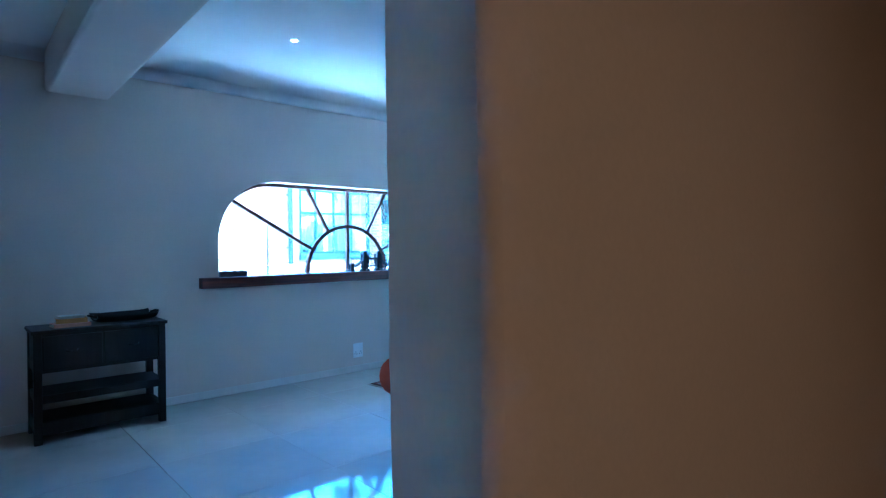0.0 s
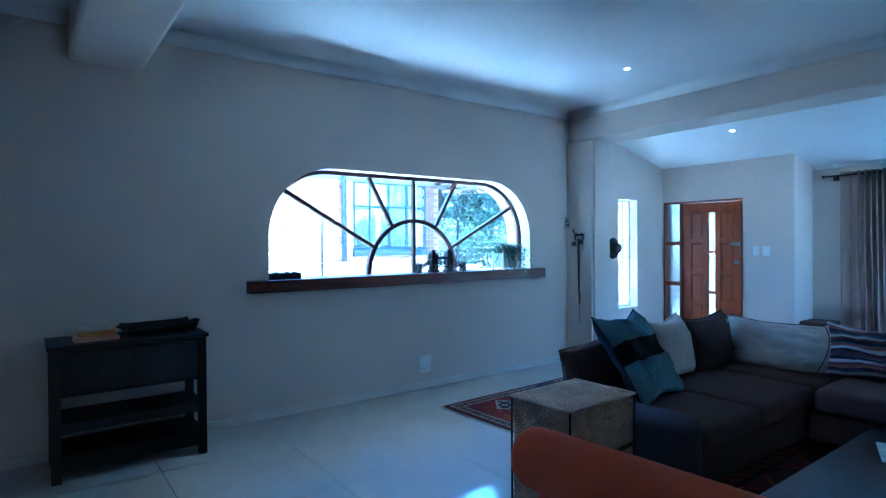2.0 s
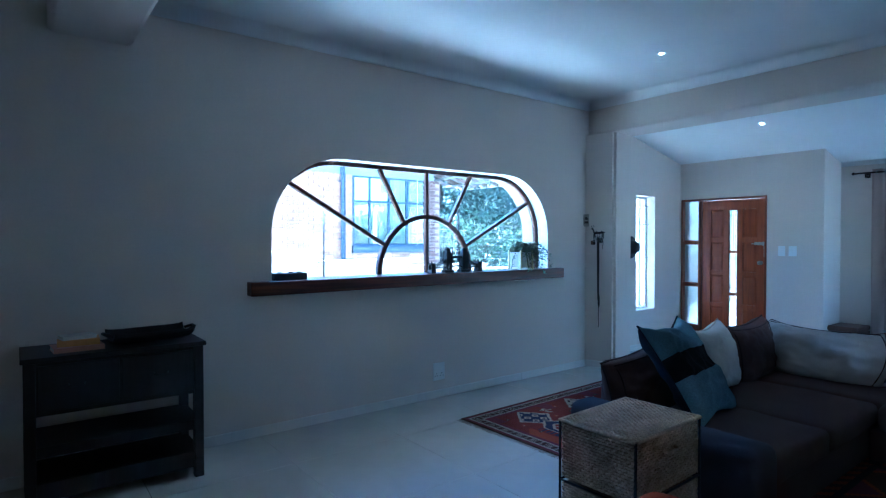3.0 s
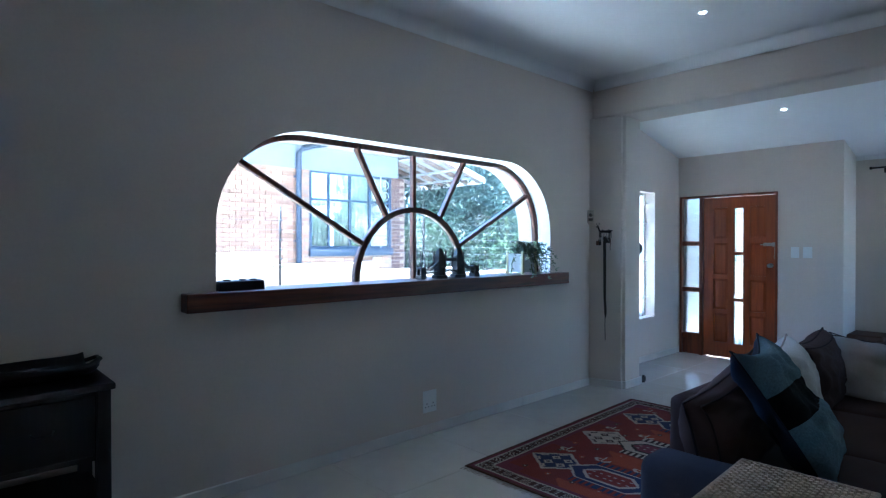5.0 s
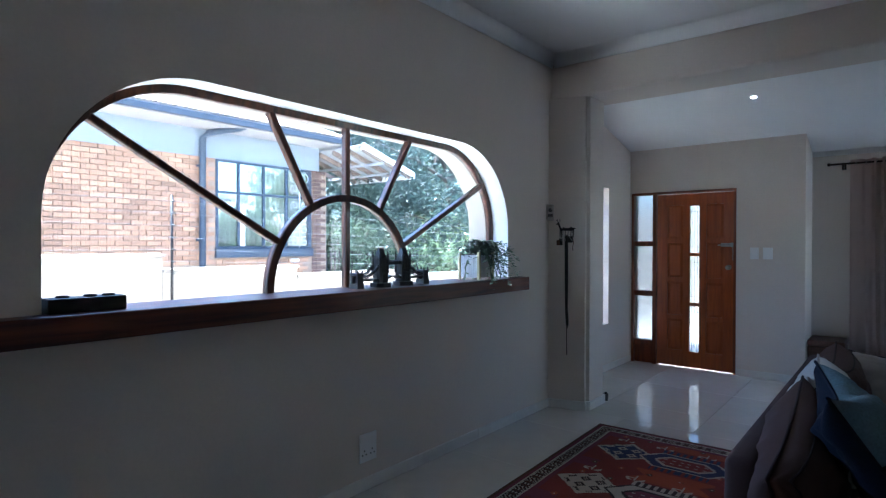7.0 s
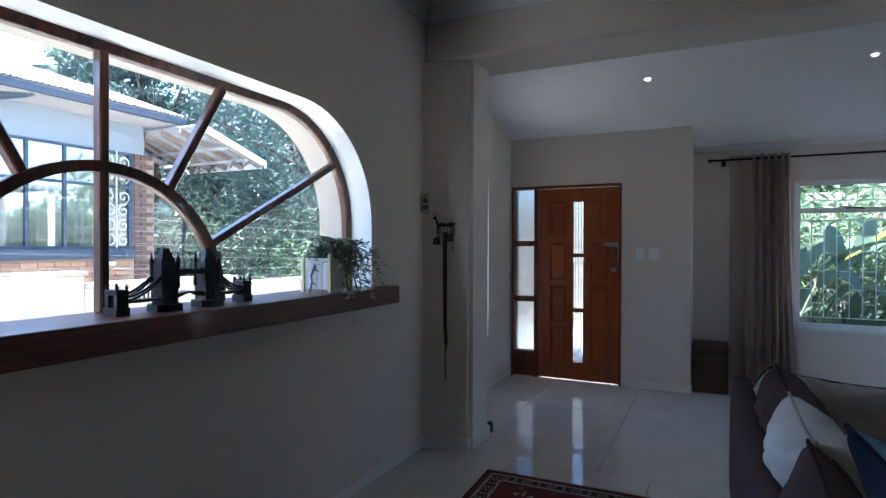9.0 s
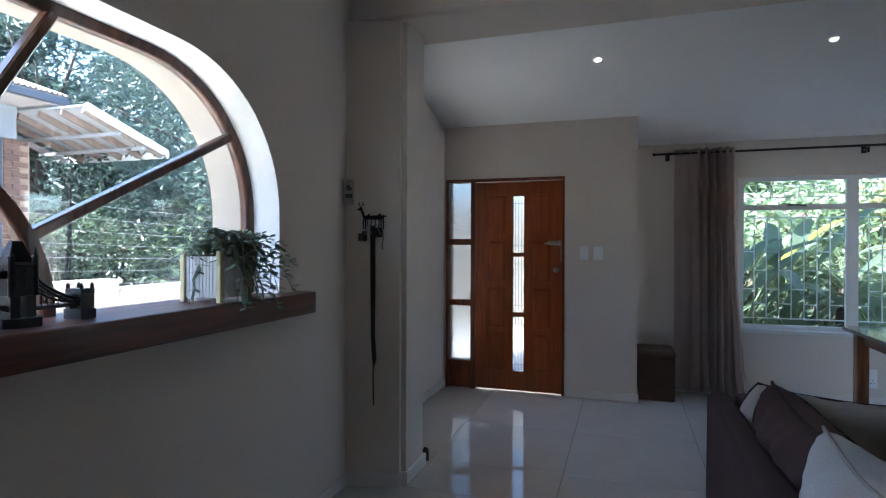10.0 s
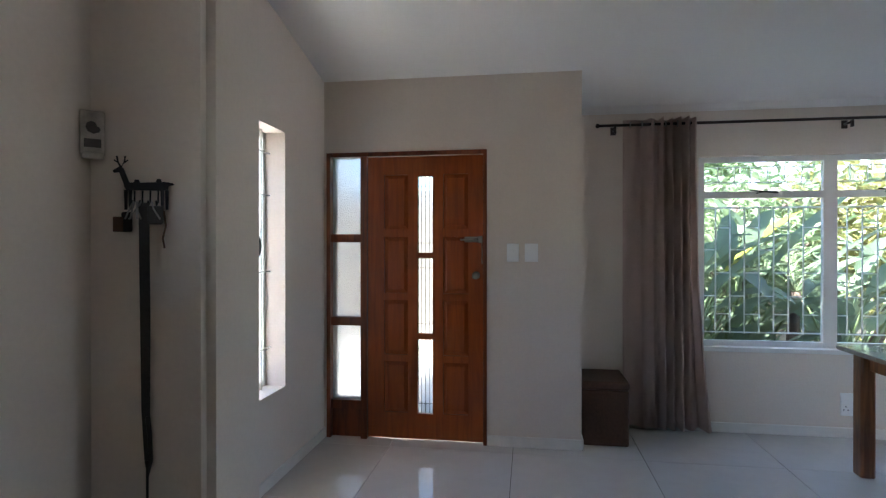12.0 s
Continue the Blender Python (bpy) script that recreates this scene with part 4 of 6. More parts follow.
def bricks(x0, x1, z0, z1, whole=BRICK, half=HALF):
    k = 0
    z = z0 + 0.038
    while z + 0.034 <= z1 + 0.004:
        x = x0 + (0.058 if k % 2 else 0.114)
        if k % 2:
            b = new("brick", half); b.parent = brickwall; b.location = (x, YH + 0.004, z)
            x += 0.172
        while x + 0.108 <= x1 + 0.01:
            b = new("brick", whole); b.parent = brickwall
            b.location = (x, YH + 0.004 + random.uniform(-0.002, 0.003), z)
            x += 0.228
        z += 0.080
        k += 1
bricks(3.60, 6.58, 1.10, 2.935)
bricks(6.58, 8.60, 0.86, 1.20)
# end strip of the wall: same bricks, coloured darker for the awning's shade
SHADED, SHADEDHALF = BRICK.copy(), HALF.copy()
for me in (SHADED, SHADEDHALF):
    me.materials[0] = M_SHADEBRICK
bricks(8.62, 9.0, 0.86, 2.935, SHADED, SHADEDHALF)

# ---- side table with drawers ----
dresser = thing("console_table", "black-stained wooden console table with two drawers and two open shelves", "console table", at=pose(1.157, 6.095, 0))
W, D, HT = 0.92, 0.45, 0.865
bm = B(); box(bm, -W / 2 - 0.015, W / 2 + 0.015, -D / 2 - 0.015, D / 2 + 0.005, HT - 0.028, HT, bevel=0.006)
part("top", bm, M_BLACKWOOD, dresser)
for sx in (-1, 1):
    for sy in (-1, 1):
        boxpart("leg", M_BLACKWOOD, dresser, (sx * (W / 2 - 0.027) - 0.027, sx * (W / 2 - 0.027) + 0.027, sy * (D / 2 - 0.027) - 0.027, sy * (D / 2 - 0.027) + 0.027, 0, HT - 0.028), 0.004)
boxpart("carcass", M_BLACKWOOD, dresser, (-W / 2 + 0.012, W / 2 - 0.012, -D / 2 + 0.022, D / 2 - 0.01, 0.535, HT - 0.029))
for sx in (-1, 1):
    dr = boxpart("drawer_front", M_BLACKWOOD, dresser, (min(sx * 0.006, sx * 0.40), max(sx * 0.006, sx * 0.40), -D / 2 + 0.008, -D / 2 + 0.021, 0.56, 0.815), 0.004)
    bm = B(); tube(bm, [(sx * 0.215 - 0.04, -D / 2 + 0.006, 0.70), (sx * 0.215 - 0.03, -D / 2 - 0.012, 0.69), (sx * 0.215 + 0.03, -D / 2 - 0.012, 0.69), (sx * 0.215 + 0.04, -D / 2 + 0.006, 0.70)], 0.004, 6)
    part("handle", bm, M_IRON, dr)
for z0, z1 in ((0.305, 0.365), (0.065, 0.165)):
    bm = B(); box(bm, -W / 2 + 0.01, W / 2 - 0.01, -D / 2 + 0.012, D / 2 - 0.012, z0, z1, bevel=0.003)
    part("shelf", bm, M_BLACKWOOD, dresser)

def book(x, y, z, w, d, h, turn, color, label):
    b = thing("book", label, "book", group="books on the console table", at=pose(x, y, z, 0, 0, turn))
    bm = B()
    box(bm, -w / 2, w / 2, -d / 2, d / 2, 0, 0.003)
    box(bm, -w / 2, w / 2, -d / 2, d / 2, h - 0.003, h)
    box(bm, -w / 2, -w / 2 + 0.004, -d / 2, d / 2, 0.003, h - 0.003)
    part("cover", bm, mat("cover", color, 0.5, grain=0.08, stain=0.1, stain_scale=8), b)
    bm = B(); box(bm, -w / 2 + 0.0045, w / 2 - 0.004, -d / 2 + 0.004, d / 2 - 0.004, 0.0032, h - 0.0032)
    part("pages", bm, mat("paper", (0.72, 0.68, 0.58), 0.9, grain=0.06, scale=300), b)
book(0.955, 6.04, HT, 0.18, 0.25, 0.028, 94, (0.62, 0.30, 0.20), "pale closed book lying on the console table")
book(0.962, 6.05, HT + 0.0285, 0.15, 0.21, 0.036, 87, (0.60, 0.30, 0.07), "ochre yellow closed book in a small pile")
book(0.955, 6.05, HT + 0.065, 0.13, 0.17, 0.020, 100, (0.62, 0.60, 0.55), "small white booklet on top of the pile")

bowl = thing("tray", "black carved wooden tray with raised curved ends", "tray", at=pose(1.36, 6.12, HT, 0, 0, 6))
bm = B()
NU, NV = 28, 12
def tray_z(u, v):
    return 0.018 + 0.050 * abs(v) ** 6 + 0.012 * abs(u) ** 6
top = [[bm.verts.new((0.235 * u, 0.150 * v * (1 - 0.18 * u * u), tray_z(u, v))) for v in (2 * j / NV - 1 for j in range(NV + 1))] for u in (2 * i / NU - 1 for i in range(NU + 1))]
low = [[bm.verts.new((0.225 * u, 0.135 * v * (1 - 0.18 * u * u), max(0.0, tray_z(u, v) - 0.016))) for v in (2 * j / NV - 1 for j in range(NV + 1))] for u in (2 * i / NU - 1 for i in range(NU + 1))]
for g, fl in ((top, 1), (low, -1)):
    for i in range(NU):
        for j in range(NV):
            q = (g[i][j], g[i + 1][j], g[i + 1][j + 1], g[i][j + 1])
            bm.faces.new(q[::fl]).smooth = True
for i in range(NU):
    bm.faces.new((top[i][0], low[i][0], low[i + 1][0], top[i + 1][0]))
    bm.faces.new((top[i][NV], top[i + 1][NV], low[i + 1][NV], low[i][NV]))
for j in range(NV):
    bm.faces.new((top[0][j], top[0][j + 1], low[0][j + 1], low[0][j]))
    bm.faces.new((top[NU][j], low[NU][j], low[NU][j + 1], top[NU][j + 1]))
part("body", bm, M_BLACKWOOD, bowl)
bm = B(); tube(bm, [(0.222, -0.05, 0.052), (0.262, -0.03, 0.066), (0.266, 0.03, 0.066), (0.222, 0.05, 0.052)], 0.010, 8)
part("handle", bm, M_BLACKWOOD, bowl)
bm = B(); tube(bm, [(-0.222, -0.05, 0.052), (-0.262, -0.03, 0.064), (-0.266, 0.03, 0.064), (-0.222, 0.05, 0.052)], 0.010, 8)
part("handle", bm, M_BLACKWOOD, bowl)

# ---- wall sockets and switches ----
def socket(x, y, z, face, label):
    s = thing("wall_socket", label, "wall socket", group="wall sockets", at=pose(x, y, z, 0, 0, face))
    bm = B(); box(bm, -0.068, 0.068, -0.010, -0.0005, -0.084, 0.084, bevel=0.004)
    part("plate", bm, M_PLASTIC, s)
    for sx in (-0.032, 0.032):
        for dx, dz in ((0, 0.012), (-0.014, -0.012), (0.014, -0.012)):
            bm = B(); lathe(bm, [(0.0045, 0), (0.0045, 0.002), (0, 0.002)], 10)
            h = part("pin_hole", bm, M_DARKHOLE, s); h.matrix_basis = pose(sx + dx, -0.0095, -0.028 + dz, 90)
        bm = B(); box(bm, sx - 0.010, sx + 0.010, -0.014, -0.0101, 0.030, 0.056, bevel=0.002)
        part("rocker", bm, M_PLASTIC, s)
    return s
socket(3.872, YW, 0.25, 0, "white double wall socket on the plaster wall")
socket(XF, 2.715, 0.245, -90, "white double wall socket under the garden window")
for y, w in ((5.158, 0.085), (5.030, 0.093)):
    s = thing("light_switch", "white plastic light switch plate beside the front door", "light switch", group="light switches", at=pose(XD, y, 1.362, 0, 0, -90))
    bm = B(); box(bm, -w / 2, w / 2, -0.009, -0.0005, -0.064, 0.064, bevel=0.004)
    part("plate", bm, M_PLASTIC, s)
    if y > 5.1:
        bm = B(); box(bm, -0.008, 0.008, -0.013, -0.0091, -0.004, 0.018, bevel=0.002)
        part("rocker", bm, M_PLASTIC, s)

# ---- things on the window sill ----
ZS = SC[1]
bx = thing("black_box", "small flat black box on the window sill", "box", at=pose(2.40, 6.40, ZS, 0, 0, 0))
bm = B(); box(bm, -0.135, 0.135, -0.05, 0.05, 0, 0.055, bevel=0.004)
part("body", bm, M_DARKHOLE, bx)
for dx in (-0.075, 0.02, 0.085):
    bm = B(); lathe(bm, [(0.024, 0.0552), (0.022, 0.063), (0.0, 0.065)], 16, dx, 0)
    part("knob", bm, M_IRON, bx)

bridge = thing("bridge_model", "dark bronze model of a twin-towered bascule bridge", "ornament", at=pose(4.112, 6.405, ZS, 0, 0, 0))
def tower(dx):
    bm = B()
    prism(bm, [(dx - 0.055, -0.03), (dx - 0.030, -0.062), (dx + 0.030, -0.062), (dx + 0.055, -0.03), (dx + 0.055, 0.03), (dx + 0.030, 0.062), (dx - 0.030, 0.062), (dx - 0.055, 0.03)], "z", 0, 0.026)
    part("pier", bm, M_BRONZE, bridge)
    bm = B(); box(bm, dx - 0.034, dx + 0.034, -0.033, 0.033, 0.085, 0.172, bevel=0.002, seg=1)
    tw = part("tower", bm, M_BRONZE, bridge)
    for sx in (-1, 1):
        boxpart("tower_leg", M_BRONZE, tw, (dx + sx * 0.022 - 0.013, dx + sx * 0.022 + 0.013, -0.032, 0.032, 0.026, 0.0855))
    for za, zb, o in ((0.105, 0.109, 0.0025), (0.135, 0.139, 0.0025), (0.171, 0.180, 0.003)):
        boxpart("belt_course", M_BRONZE, tw, (dx - 0.034 - o, dx + 0.034 + o, -0.033 - o, 0.033 + o, za, zb))
    bm = B()
    vs = [bm.verts.new(p) for p in ((dx - 0.030, -0.026, 0.1795), (dx + 0.030, -0.026, 0.1795), (dx + 0.030, 0.026, 0.1795), (dx - 0.030, 0.026, 0.1795))]
    ap = [bm.verts.new(p) for p in ((dx - 0.014, -0.006, 0.238), (dx + 0.014, -0.006, 0.238), (dx + 0.014, 0.006, 0.238), (dx - 0.014, 0.006, 0.238))]
    bm.faces.new(ap)
    for i in range(4):
        bm.faces.new((vs[i], vs[(i + 1) % 4], ap[(i + 1) % 4], ap[i]))
    part("tower_roof", bm, M_BRONZE, tw)
    for za in (0.112, 0.142):
        for sx in (-1, 1):
            boxpart("window_niche", M_DARKHOLE, tw, (dx + sx * 0.014 - 0.006, dx + sx * 0.014 + 0.006, -0.0345, -0.0331, za, za + 0.02))
    for sx in (-1, 1):
        for sy in (-1, 1):
            bm = B()
            lathe(bm, [(0.008, 0.085), (0.008, 0.192), (0.010, 0.194), (0.006, 0.200), (0.0015, 0.222), (0, 0.223)], 8, dx + sx * 0.033, sy * 0.031, smooth=False)
            part("pinnacle", bm, M_BRONZE, tw)
tower(-0.100); tower(0.100)
for sy in (-0.018, 0.018):
    bm = B(); box(bm, -0.062, 0.062, sy - 0.009, sy + 0.009, 0.136, 0.157)
    for i in range(5):
        box(bm, -0.05 + i * 0.025 - 0.002, -0.05 + i * 0.025 + 0.002, sy - 0.0075, sy + 0.0075, 0.157, 0.162)
    part("walkway", bm, M_BRONZE, bridge)
for sx in (-1, 1):
    bm = B(); prism(bm, [(sx * 0.03, 0.056), (0.002 * sx, 0.062), (0.002 * sx, 0.069), (sx * 0.06, 0.063), (sx * 0.075, 0.040)], "y", -0.025, 0.025)
    part("bascule", bm, M_BRONZE, bridge)
    bm = B(); box(bm, min(sx * 0.138, sx * 0.29), max(sx * 0.138, sx * 0.29), -0.026, 0.026, 0.042, 0.052)
    part("deck", bm, M_BRONZE, bridge)
    bm = B()
    box(bm, sx * 0.293 - 0.026, sx * 0.293 + 0.026, -0.036, 0.036, 0, 0.030)
    for sy in (-1, 1):
        box(bm, sx * 0.293 - 0.022, sx * 0.293 + 0.022, sy * 0.024 - 0.009, sy * 0.024 + 0.009, 0.030, 0.075)
    box(bm, sx * 0.293 - 0.024, sx * 0.293 + 0.024, -0.034, 0.034, 0.075, 0.093, bevel=0.002, seg=1)
    for ox in (-1, 1):
        for oy in (-1, 1):
            lathe(bm, [(0.006, 0.093), (0.006, 0.103), (0.0, 0.115)], 6, sx * 0.293 + ox * 0.018, oy * 0.028, smooth=False)
    part("abutment", bm, M_BRONZE, bridge)
    for sy in (-0.026, 0.026):
        bm = B()
        hi = [(sx * (0.136 + 0.137 * t), sy, 0.135 - 0.125 * t + 0.055 * t * t) for t in (i / 8 for i in range(9))]
        lo = [(x, y, z - 0.012) for x, y, z in hi]
        tube(bm, hi, 0.0050, 5); tube(bm, lo, 0.0045, 5)
        for i in range(1, 8):
            tube(bm, [lo[i], (hi[i][0], sy, 0.05)], 0.0016, 4)
            tube(bm, [lo[i - 1], hi[i]], 0.0016, 4)
        part("suspension_chain", bm, M_BRONZE, bridge)

pot = thing("plant_pot", "white ribbed square planter with cream corners and a trailing plant", "potted plant", at=pose(5.02, 6.407, ZS, 0, 0, 0) @ Matrix.Scale(1.07, 4))
M_POT = mat("pot_white", (0.74, 0.75, 0.74), 0.4, stain=0.04)
M_POTC = mat("pot_cream", (0.66, 0.60, 0.34), 0.45, stain=0.06)
bm = B()
for sx, sy in ((1, 0), (-1, 0), (0, 1), (0, -1)):
    for i in range(9):
        o = -0.062 + i * 0.0155
        if sx:
            box(bm, sx * 0.080 - 0.005, sx * 0.080 + 0.005, o - 0.005, o + 0.005, 0.018, 0.172)
        else:
            box(bm, o - 0.005, o + 0.005, sy * 0.080 - 0.005, sy * 0.080 + 0.005, 0.018, 0.172)
box(bm, -0.082, 0.082, -0.082, 0.082, 0.016, 0.170)
part("ribbed_body", bm, M_POT, pot)
for sx in (-1, 1):
    for sy in (-1, 1):
        boxpart("corner_post", M_POTC, pot, (sx * 0.083 - 0.010, sx * 0.083 + 0.010, sy * 0.083 - 0.010, sy * 0.083 + 0.010, 0, 0.192), 0.003)
boxpart("soil", mat("soil", (0.05, 0.035, 0.025), 0.95, grain=0.4, scale=80, bump=0.6), pot, (-0.076, 0.076, -0.076, 0.076, 0.1702, 0.178))
M_TRAIL = leafy("trailing_leaf", (0.18, 0.235, 0.155), 0.3, 0.4)
def trailing(bm, rnd, base, out, rise, drop, width):
    """A flat jointed stem that rises, bends over and hangs."""
    n = 16
    side = Vector((-out.y, out.x, 0)).normalized()
    prev = None
    ph, cu = rnd.uniform(0, 6.28), rnd.uniform(0.010, 0.030)
    for i in range(n + 1):
        t = i / n
        p = side * (cu * t * math.sin(ph + t * 10)) + out.normalized() * (cu * t * math.cos(ph * 2 + t * 8)) + base + out * (t ** 0.8) + Vector((0, 0, rise * math.sin(min(1, t * 1.6) * math.pi / 2) - drop * max(0, t - 0.35) ** 1.6 * 2.0))
        p += Vector((rnd.gauss(0, .004), rnd.gauss(0, .004), rnd.gauss(0, .003)))
        w = width * (0.35 + 0.65 * abs(math.sin(t * math.pi * 3.5))) * (1 - 0.5 * t)
        cur = (bm.verts.new(p - side * w), bm.verts.new(p + Vector((0, 0, 0.15 * w))), bm.verts.new(p + side * w))
        if prev:
            for k in (0, 1):
                bm.faces.new((prev[k], prev[k + 1], cur[k + 1], cur[k])).smooth = True
        prev = cur
        if i > 3 and i % 2 == 0:
            for sg in (-1, 1):
                d = (side * sg + out.normalized() * 0.6 + Vector((0, 0, rnd.uniform(-0.7, 0.5)))).normalized()
                L, ww = rnd.uniform(0.030, 0.058), rnd.uniform(0.010, 0.016)
                pr = d.cross(Vector((0, 0, 1))).normalized() * ww
                q = [bm.verts.new(v) for v in (p, p + d * L * 0.5 + pr, p + d * L, p + d * L * 0.5 - pr)]
                bm.faces.new(q)
rnd = random.Random(21)
for i in range(50):
    bm = B()
    if i % 4 < 2:
        a, L = rnd.uniform(-1.1, 0.3), rnd.uniform(0.10, 0.25)
    elif i % 4 == 2:
        a, L = rnd.uniform(-1.9, -0.5), rnd.uniform(0.10, 0.22)
    else:
        a, L = rnd.uniform(2.4, 4.4), rnd.uniform(0.06, 0.17)
    out = Vector((math.cos(a) * L, max(-0.17, min(0.05, math.sin(a) * L - 0.03)), 0))
    trailing(bm, rnd, Vector((rnd.uniform(-.06, .07), rnd.uniform(-.06, .05), 0.176)), out, rnd.uniform(0.04, 0.12), rnd.uniform(0.10, 0.30) if L > 0.10 else rnd.uniform(0.03, 0.12), rnd.uniform(0.010, 0.016))
    part("stem", bm, M_TRAIL, pot)

# ---- on the pilaster ----
XP = 6.165
orn = thing("wall_ornament", "small pale painted wall ornament with a dark motif", "wall ornament", at=pose(6.052, 6.345, 1.738, 0, 0, -45) @ Matrix.Scale(0.85, 4))
M_ORN = mat("ornament_glaze", (0.44, 0.39, 0.33), 0.4, grain=0.1, stain=0.2, stain_scale=20)
M_ORND = mat("ornament_dark", (0.08, 0.07, 0.06), 0.5, grain=0.2)
bm = B(); box(bm, -0.038, 0.038, -0.014, 0.012, -0.072, 0.085, bevel=0.004)
part("panel", bm, M_ORN, orn)
bm = B(); box(bm, -0.034, 0.034, -0.030, -0.0145, -0.088, -0.062, bevel=0.006)
part("ledge", bm, M_ORN, orn)
bm = B()
for k in range(9):
    a = k * 0.7
    lathe(bm, [(0.012, 0), (0.010, 0.003), (0, 0.004)], 8, 0.018 * math.cos(a) * (k / 9), 0.020 * math.sin(a) * (k / 9))
mo = part("motif", bm, M_ORND, orn); mo.matrix_basis = pose(0, -0.0142, 0.030, 90)
bm = B(); box(bm, -0.026, 0.026, -0.0155, -0.0143, -0.045, -0.015)
part("picture_field", bm, M_ORND, orn)

rack = thing("key_rack", "dark iron deer-shaped key rack on the pilaster", "key rack", at=pose(6.112, 6.208, 1.573, 0, 0, -74) @ Matrix.Scale(0.76, 4))
bm = B()
prism(bm, [(-0.075, 0.004), (-0.085, 0.02), (-0.075, 0.034), (-0.048, 0.034), (-0.043, 0.046), (-0.030, 0.046), (-0.026, 0.034), (0.036, 0.036), (0.042, 0.050), (0.054, 0.050), (0.058, 0.037), (0.07, 0.038), (0.100, 0.034), (0.106, 0.026), (0.084, 0.022), (0.08, 0.006), (0.06, 0.002)], "y", -0.012, -0.004)
prism(bm, [(-0.082, 0.02), (-0.102, 0.075), (-0.122, 0.072), (-0.126, 0.082), (-0.100, 0.098), (-0.088, 0.092), (-0.066, 0.034)], "y", -0.012, -0.004)
for x in (-0.078, -0.062, 0.060, 0.078):
    prism(bm, [(x - 0.006, 0.004), (x + 0.006, 0.004), (x + 0.004, -0.075), (x - 0.004, -0.075)], "y", -0.012, -0.004)
part("deer_plate", bm, M_IRON, rack)
bm = B()
for s in (-1, 1):
    tube(bm, [(-0.096, -0.008, 0.095), (-0.096 + s * 0.012, -0.008, 0.115), (-0.096 + s * 0.016, -0.008, 0.140)], 0.0035, 5)
    tube(bm, [(-0.096 + s * 0.011, -0.008, 0.113), (-0.096 + s * 0.026, -0.008, 0.124)], 0.003, 5)
part("antlers", bm, M_IRON, rack)
for x in (-0.045, -0.015, 0.015, 0.045):
    bm = B(); tube(bm, [(x, -0.008, 0.002), (x, -0.010, -0.045), (x, -0.026, -0.056), (x, -0.034, -0.040)], 0.0038, 6)
    part("hook", bm, M_IRON, rack)
M_LEATHER = mat("dark_leather", (0.022, 0.018, 0.016), 0.55, grain=0.2, scale=60, bump=0.2)
M_TAG = mat("brown_tag", (0.12, 0.06, 0.035), 0.6, grain=0.15)
keys = thing("key_bunch", "bunch of keys and dark pouches hanging from the rack", "keys", at=pose(6.112, 6.208, 1.573, 0, 0, -74) @ Matrix.Scale(0.76, 4))
bm = B(); box(bm, -0.085, -0.045, -0.040, -0.022, -0.165, -0.085, bevel=0.007)
o = part("pouch", bm, M_LEATHER, keys)
bm = B(); box(bm, 0.015, 0.075, -0.048, -0.024, -0.135, -0.060, bevel=0.010)
part("pouch", bm, M_LEATHER, keys)
bm = B(); box(bm, -0.112, -0.074, -0.046, -0.041, -0.165, -0.105, bevel=0.003)
part("tag", bm, M_TAG, keys)
rk = random.Random(4)
for i in range(6):
    bm = B()
    a = rk.uniform(-0.5, 0.5)
    x0 = rk.uniform(-0.05, 0.05)
    tube(bm, [(x0, -0.034, -0.045), (x0 + 0.03 * a, -0.050, -0.075), (x0 + 0.09 * a, -0.052, -0.115)], 0.0035, 5)
    part("key", bm, M_STEEL, keys)
bm = B(); tube(bm, [(0.075, -0.035, -0.08), (0.082, -0.032, -0.14), (0.07, -0.03, -0.19), (0.076, -0.03, -0.23)], 0.004, 6)
part("cord", bm, M_TAG, keys)
leash = thing("dog_leash", "long black leash hanging straight down from the rack", "leash", at=pose(6.112, 6.208, 1.585, 0, 0, -74) @ Matrix.Diagonal((0.72, 0.76, 0.97, 1)))
bm = B()
def strap(pts, w, th):
    for a, b in zip(pts, pts[1:]):
        beam_between(bm, a, b, w, th)
strap([(-0.012, -0.03, -0.05), (-0.010, -0.024, -0.35), (-0.006, -0.020, -0.70), (0.004, -0.016, -0.86)], 0.022, 0.004)
strap([(0.010, -0.033, -0.05), (0.012, -0.028, -0.40), (0.008, -0.025, -0.78)], 0.020, 0.004)
part("strap", bm, M_LEATHER, leash)
bm = B(); tube(bm, [(0.008, -0.022, -0.72), (0.016, -0.022, -0.78), (0.020, -0.024, -0.86), (0.010, -0.022, -0.90), (0.004, -0.020, -0.86)], 0.010, 8)
part("loop", bm, M_LEATHER, leash)
bm = B(); tube(bm, [(0.004, -0.016, -0.86), (0.002, -0.012, -1.00), (0.006, -0.010, -1.14)], 0.0055, 6)
part("tail", bm, M_LEATHER, leash)

hat = thing("hat", "black felt hat hanging on the wall beside the narrow window", "hat", at=pose(7.235, YE - 0.001, 1.405, 90, 0, 0))
bm = B(); lathe(bm, [(0.145, 0.002), (0.150, 0.008), (0.140, 0.014), (0.092, 0.020), (0.086, 0.075), (0.066, 0.105), (0.0, 0.108)], 28)
part("felt_body", bm, M_DARKHOLE, hat)
bm = B(); lathe(bm, [(0.0935, 0.021), (0.0925, 0.040), (0.0895, 0.042), (0.0885, 0.021), (0.0935, 0.021)], 28)
part("hat_band", bm, M_LEATHER, hat)
stop = thing("doorstop", "small black rubber doorstop on the tiles beside the pilaster", "doorstop", at=pose(6.62, 6.06, 0, 0, 0, 20))
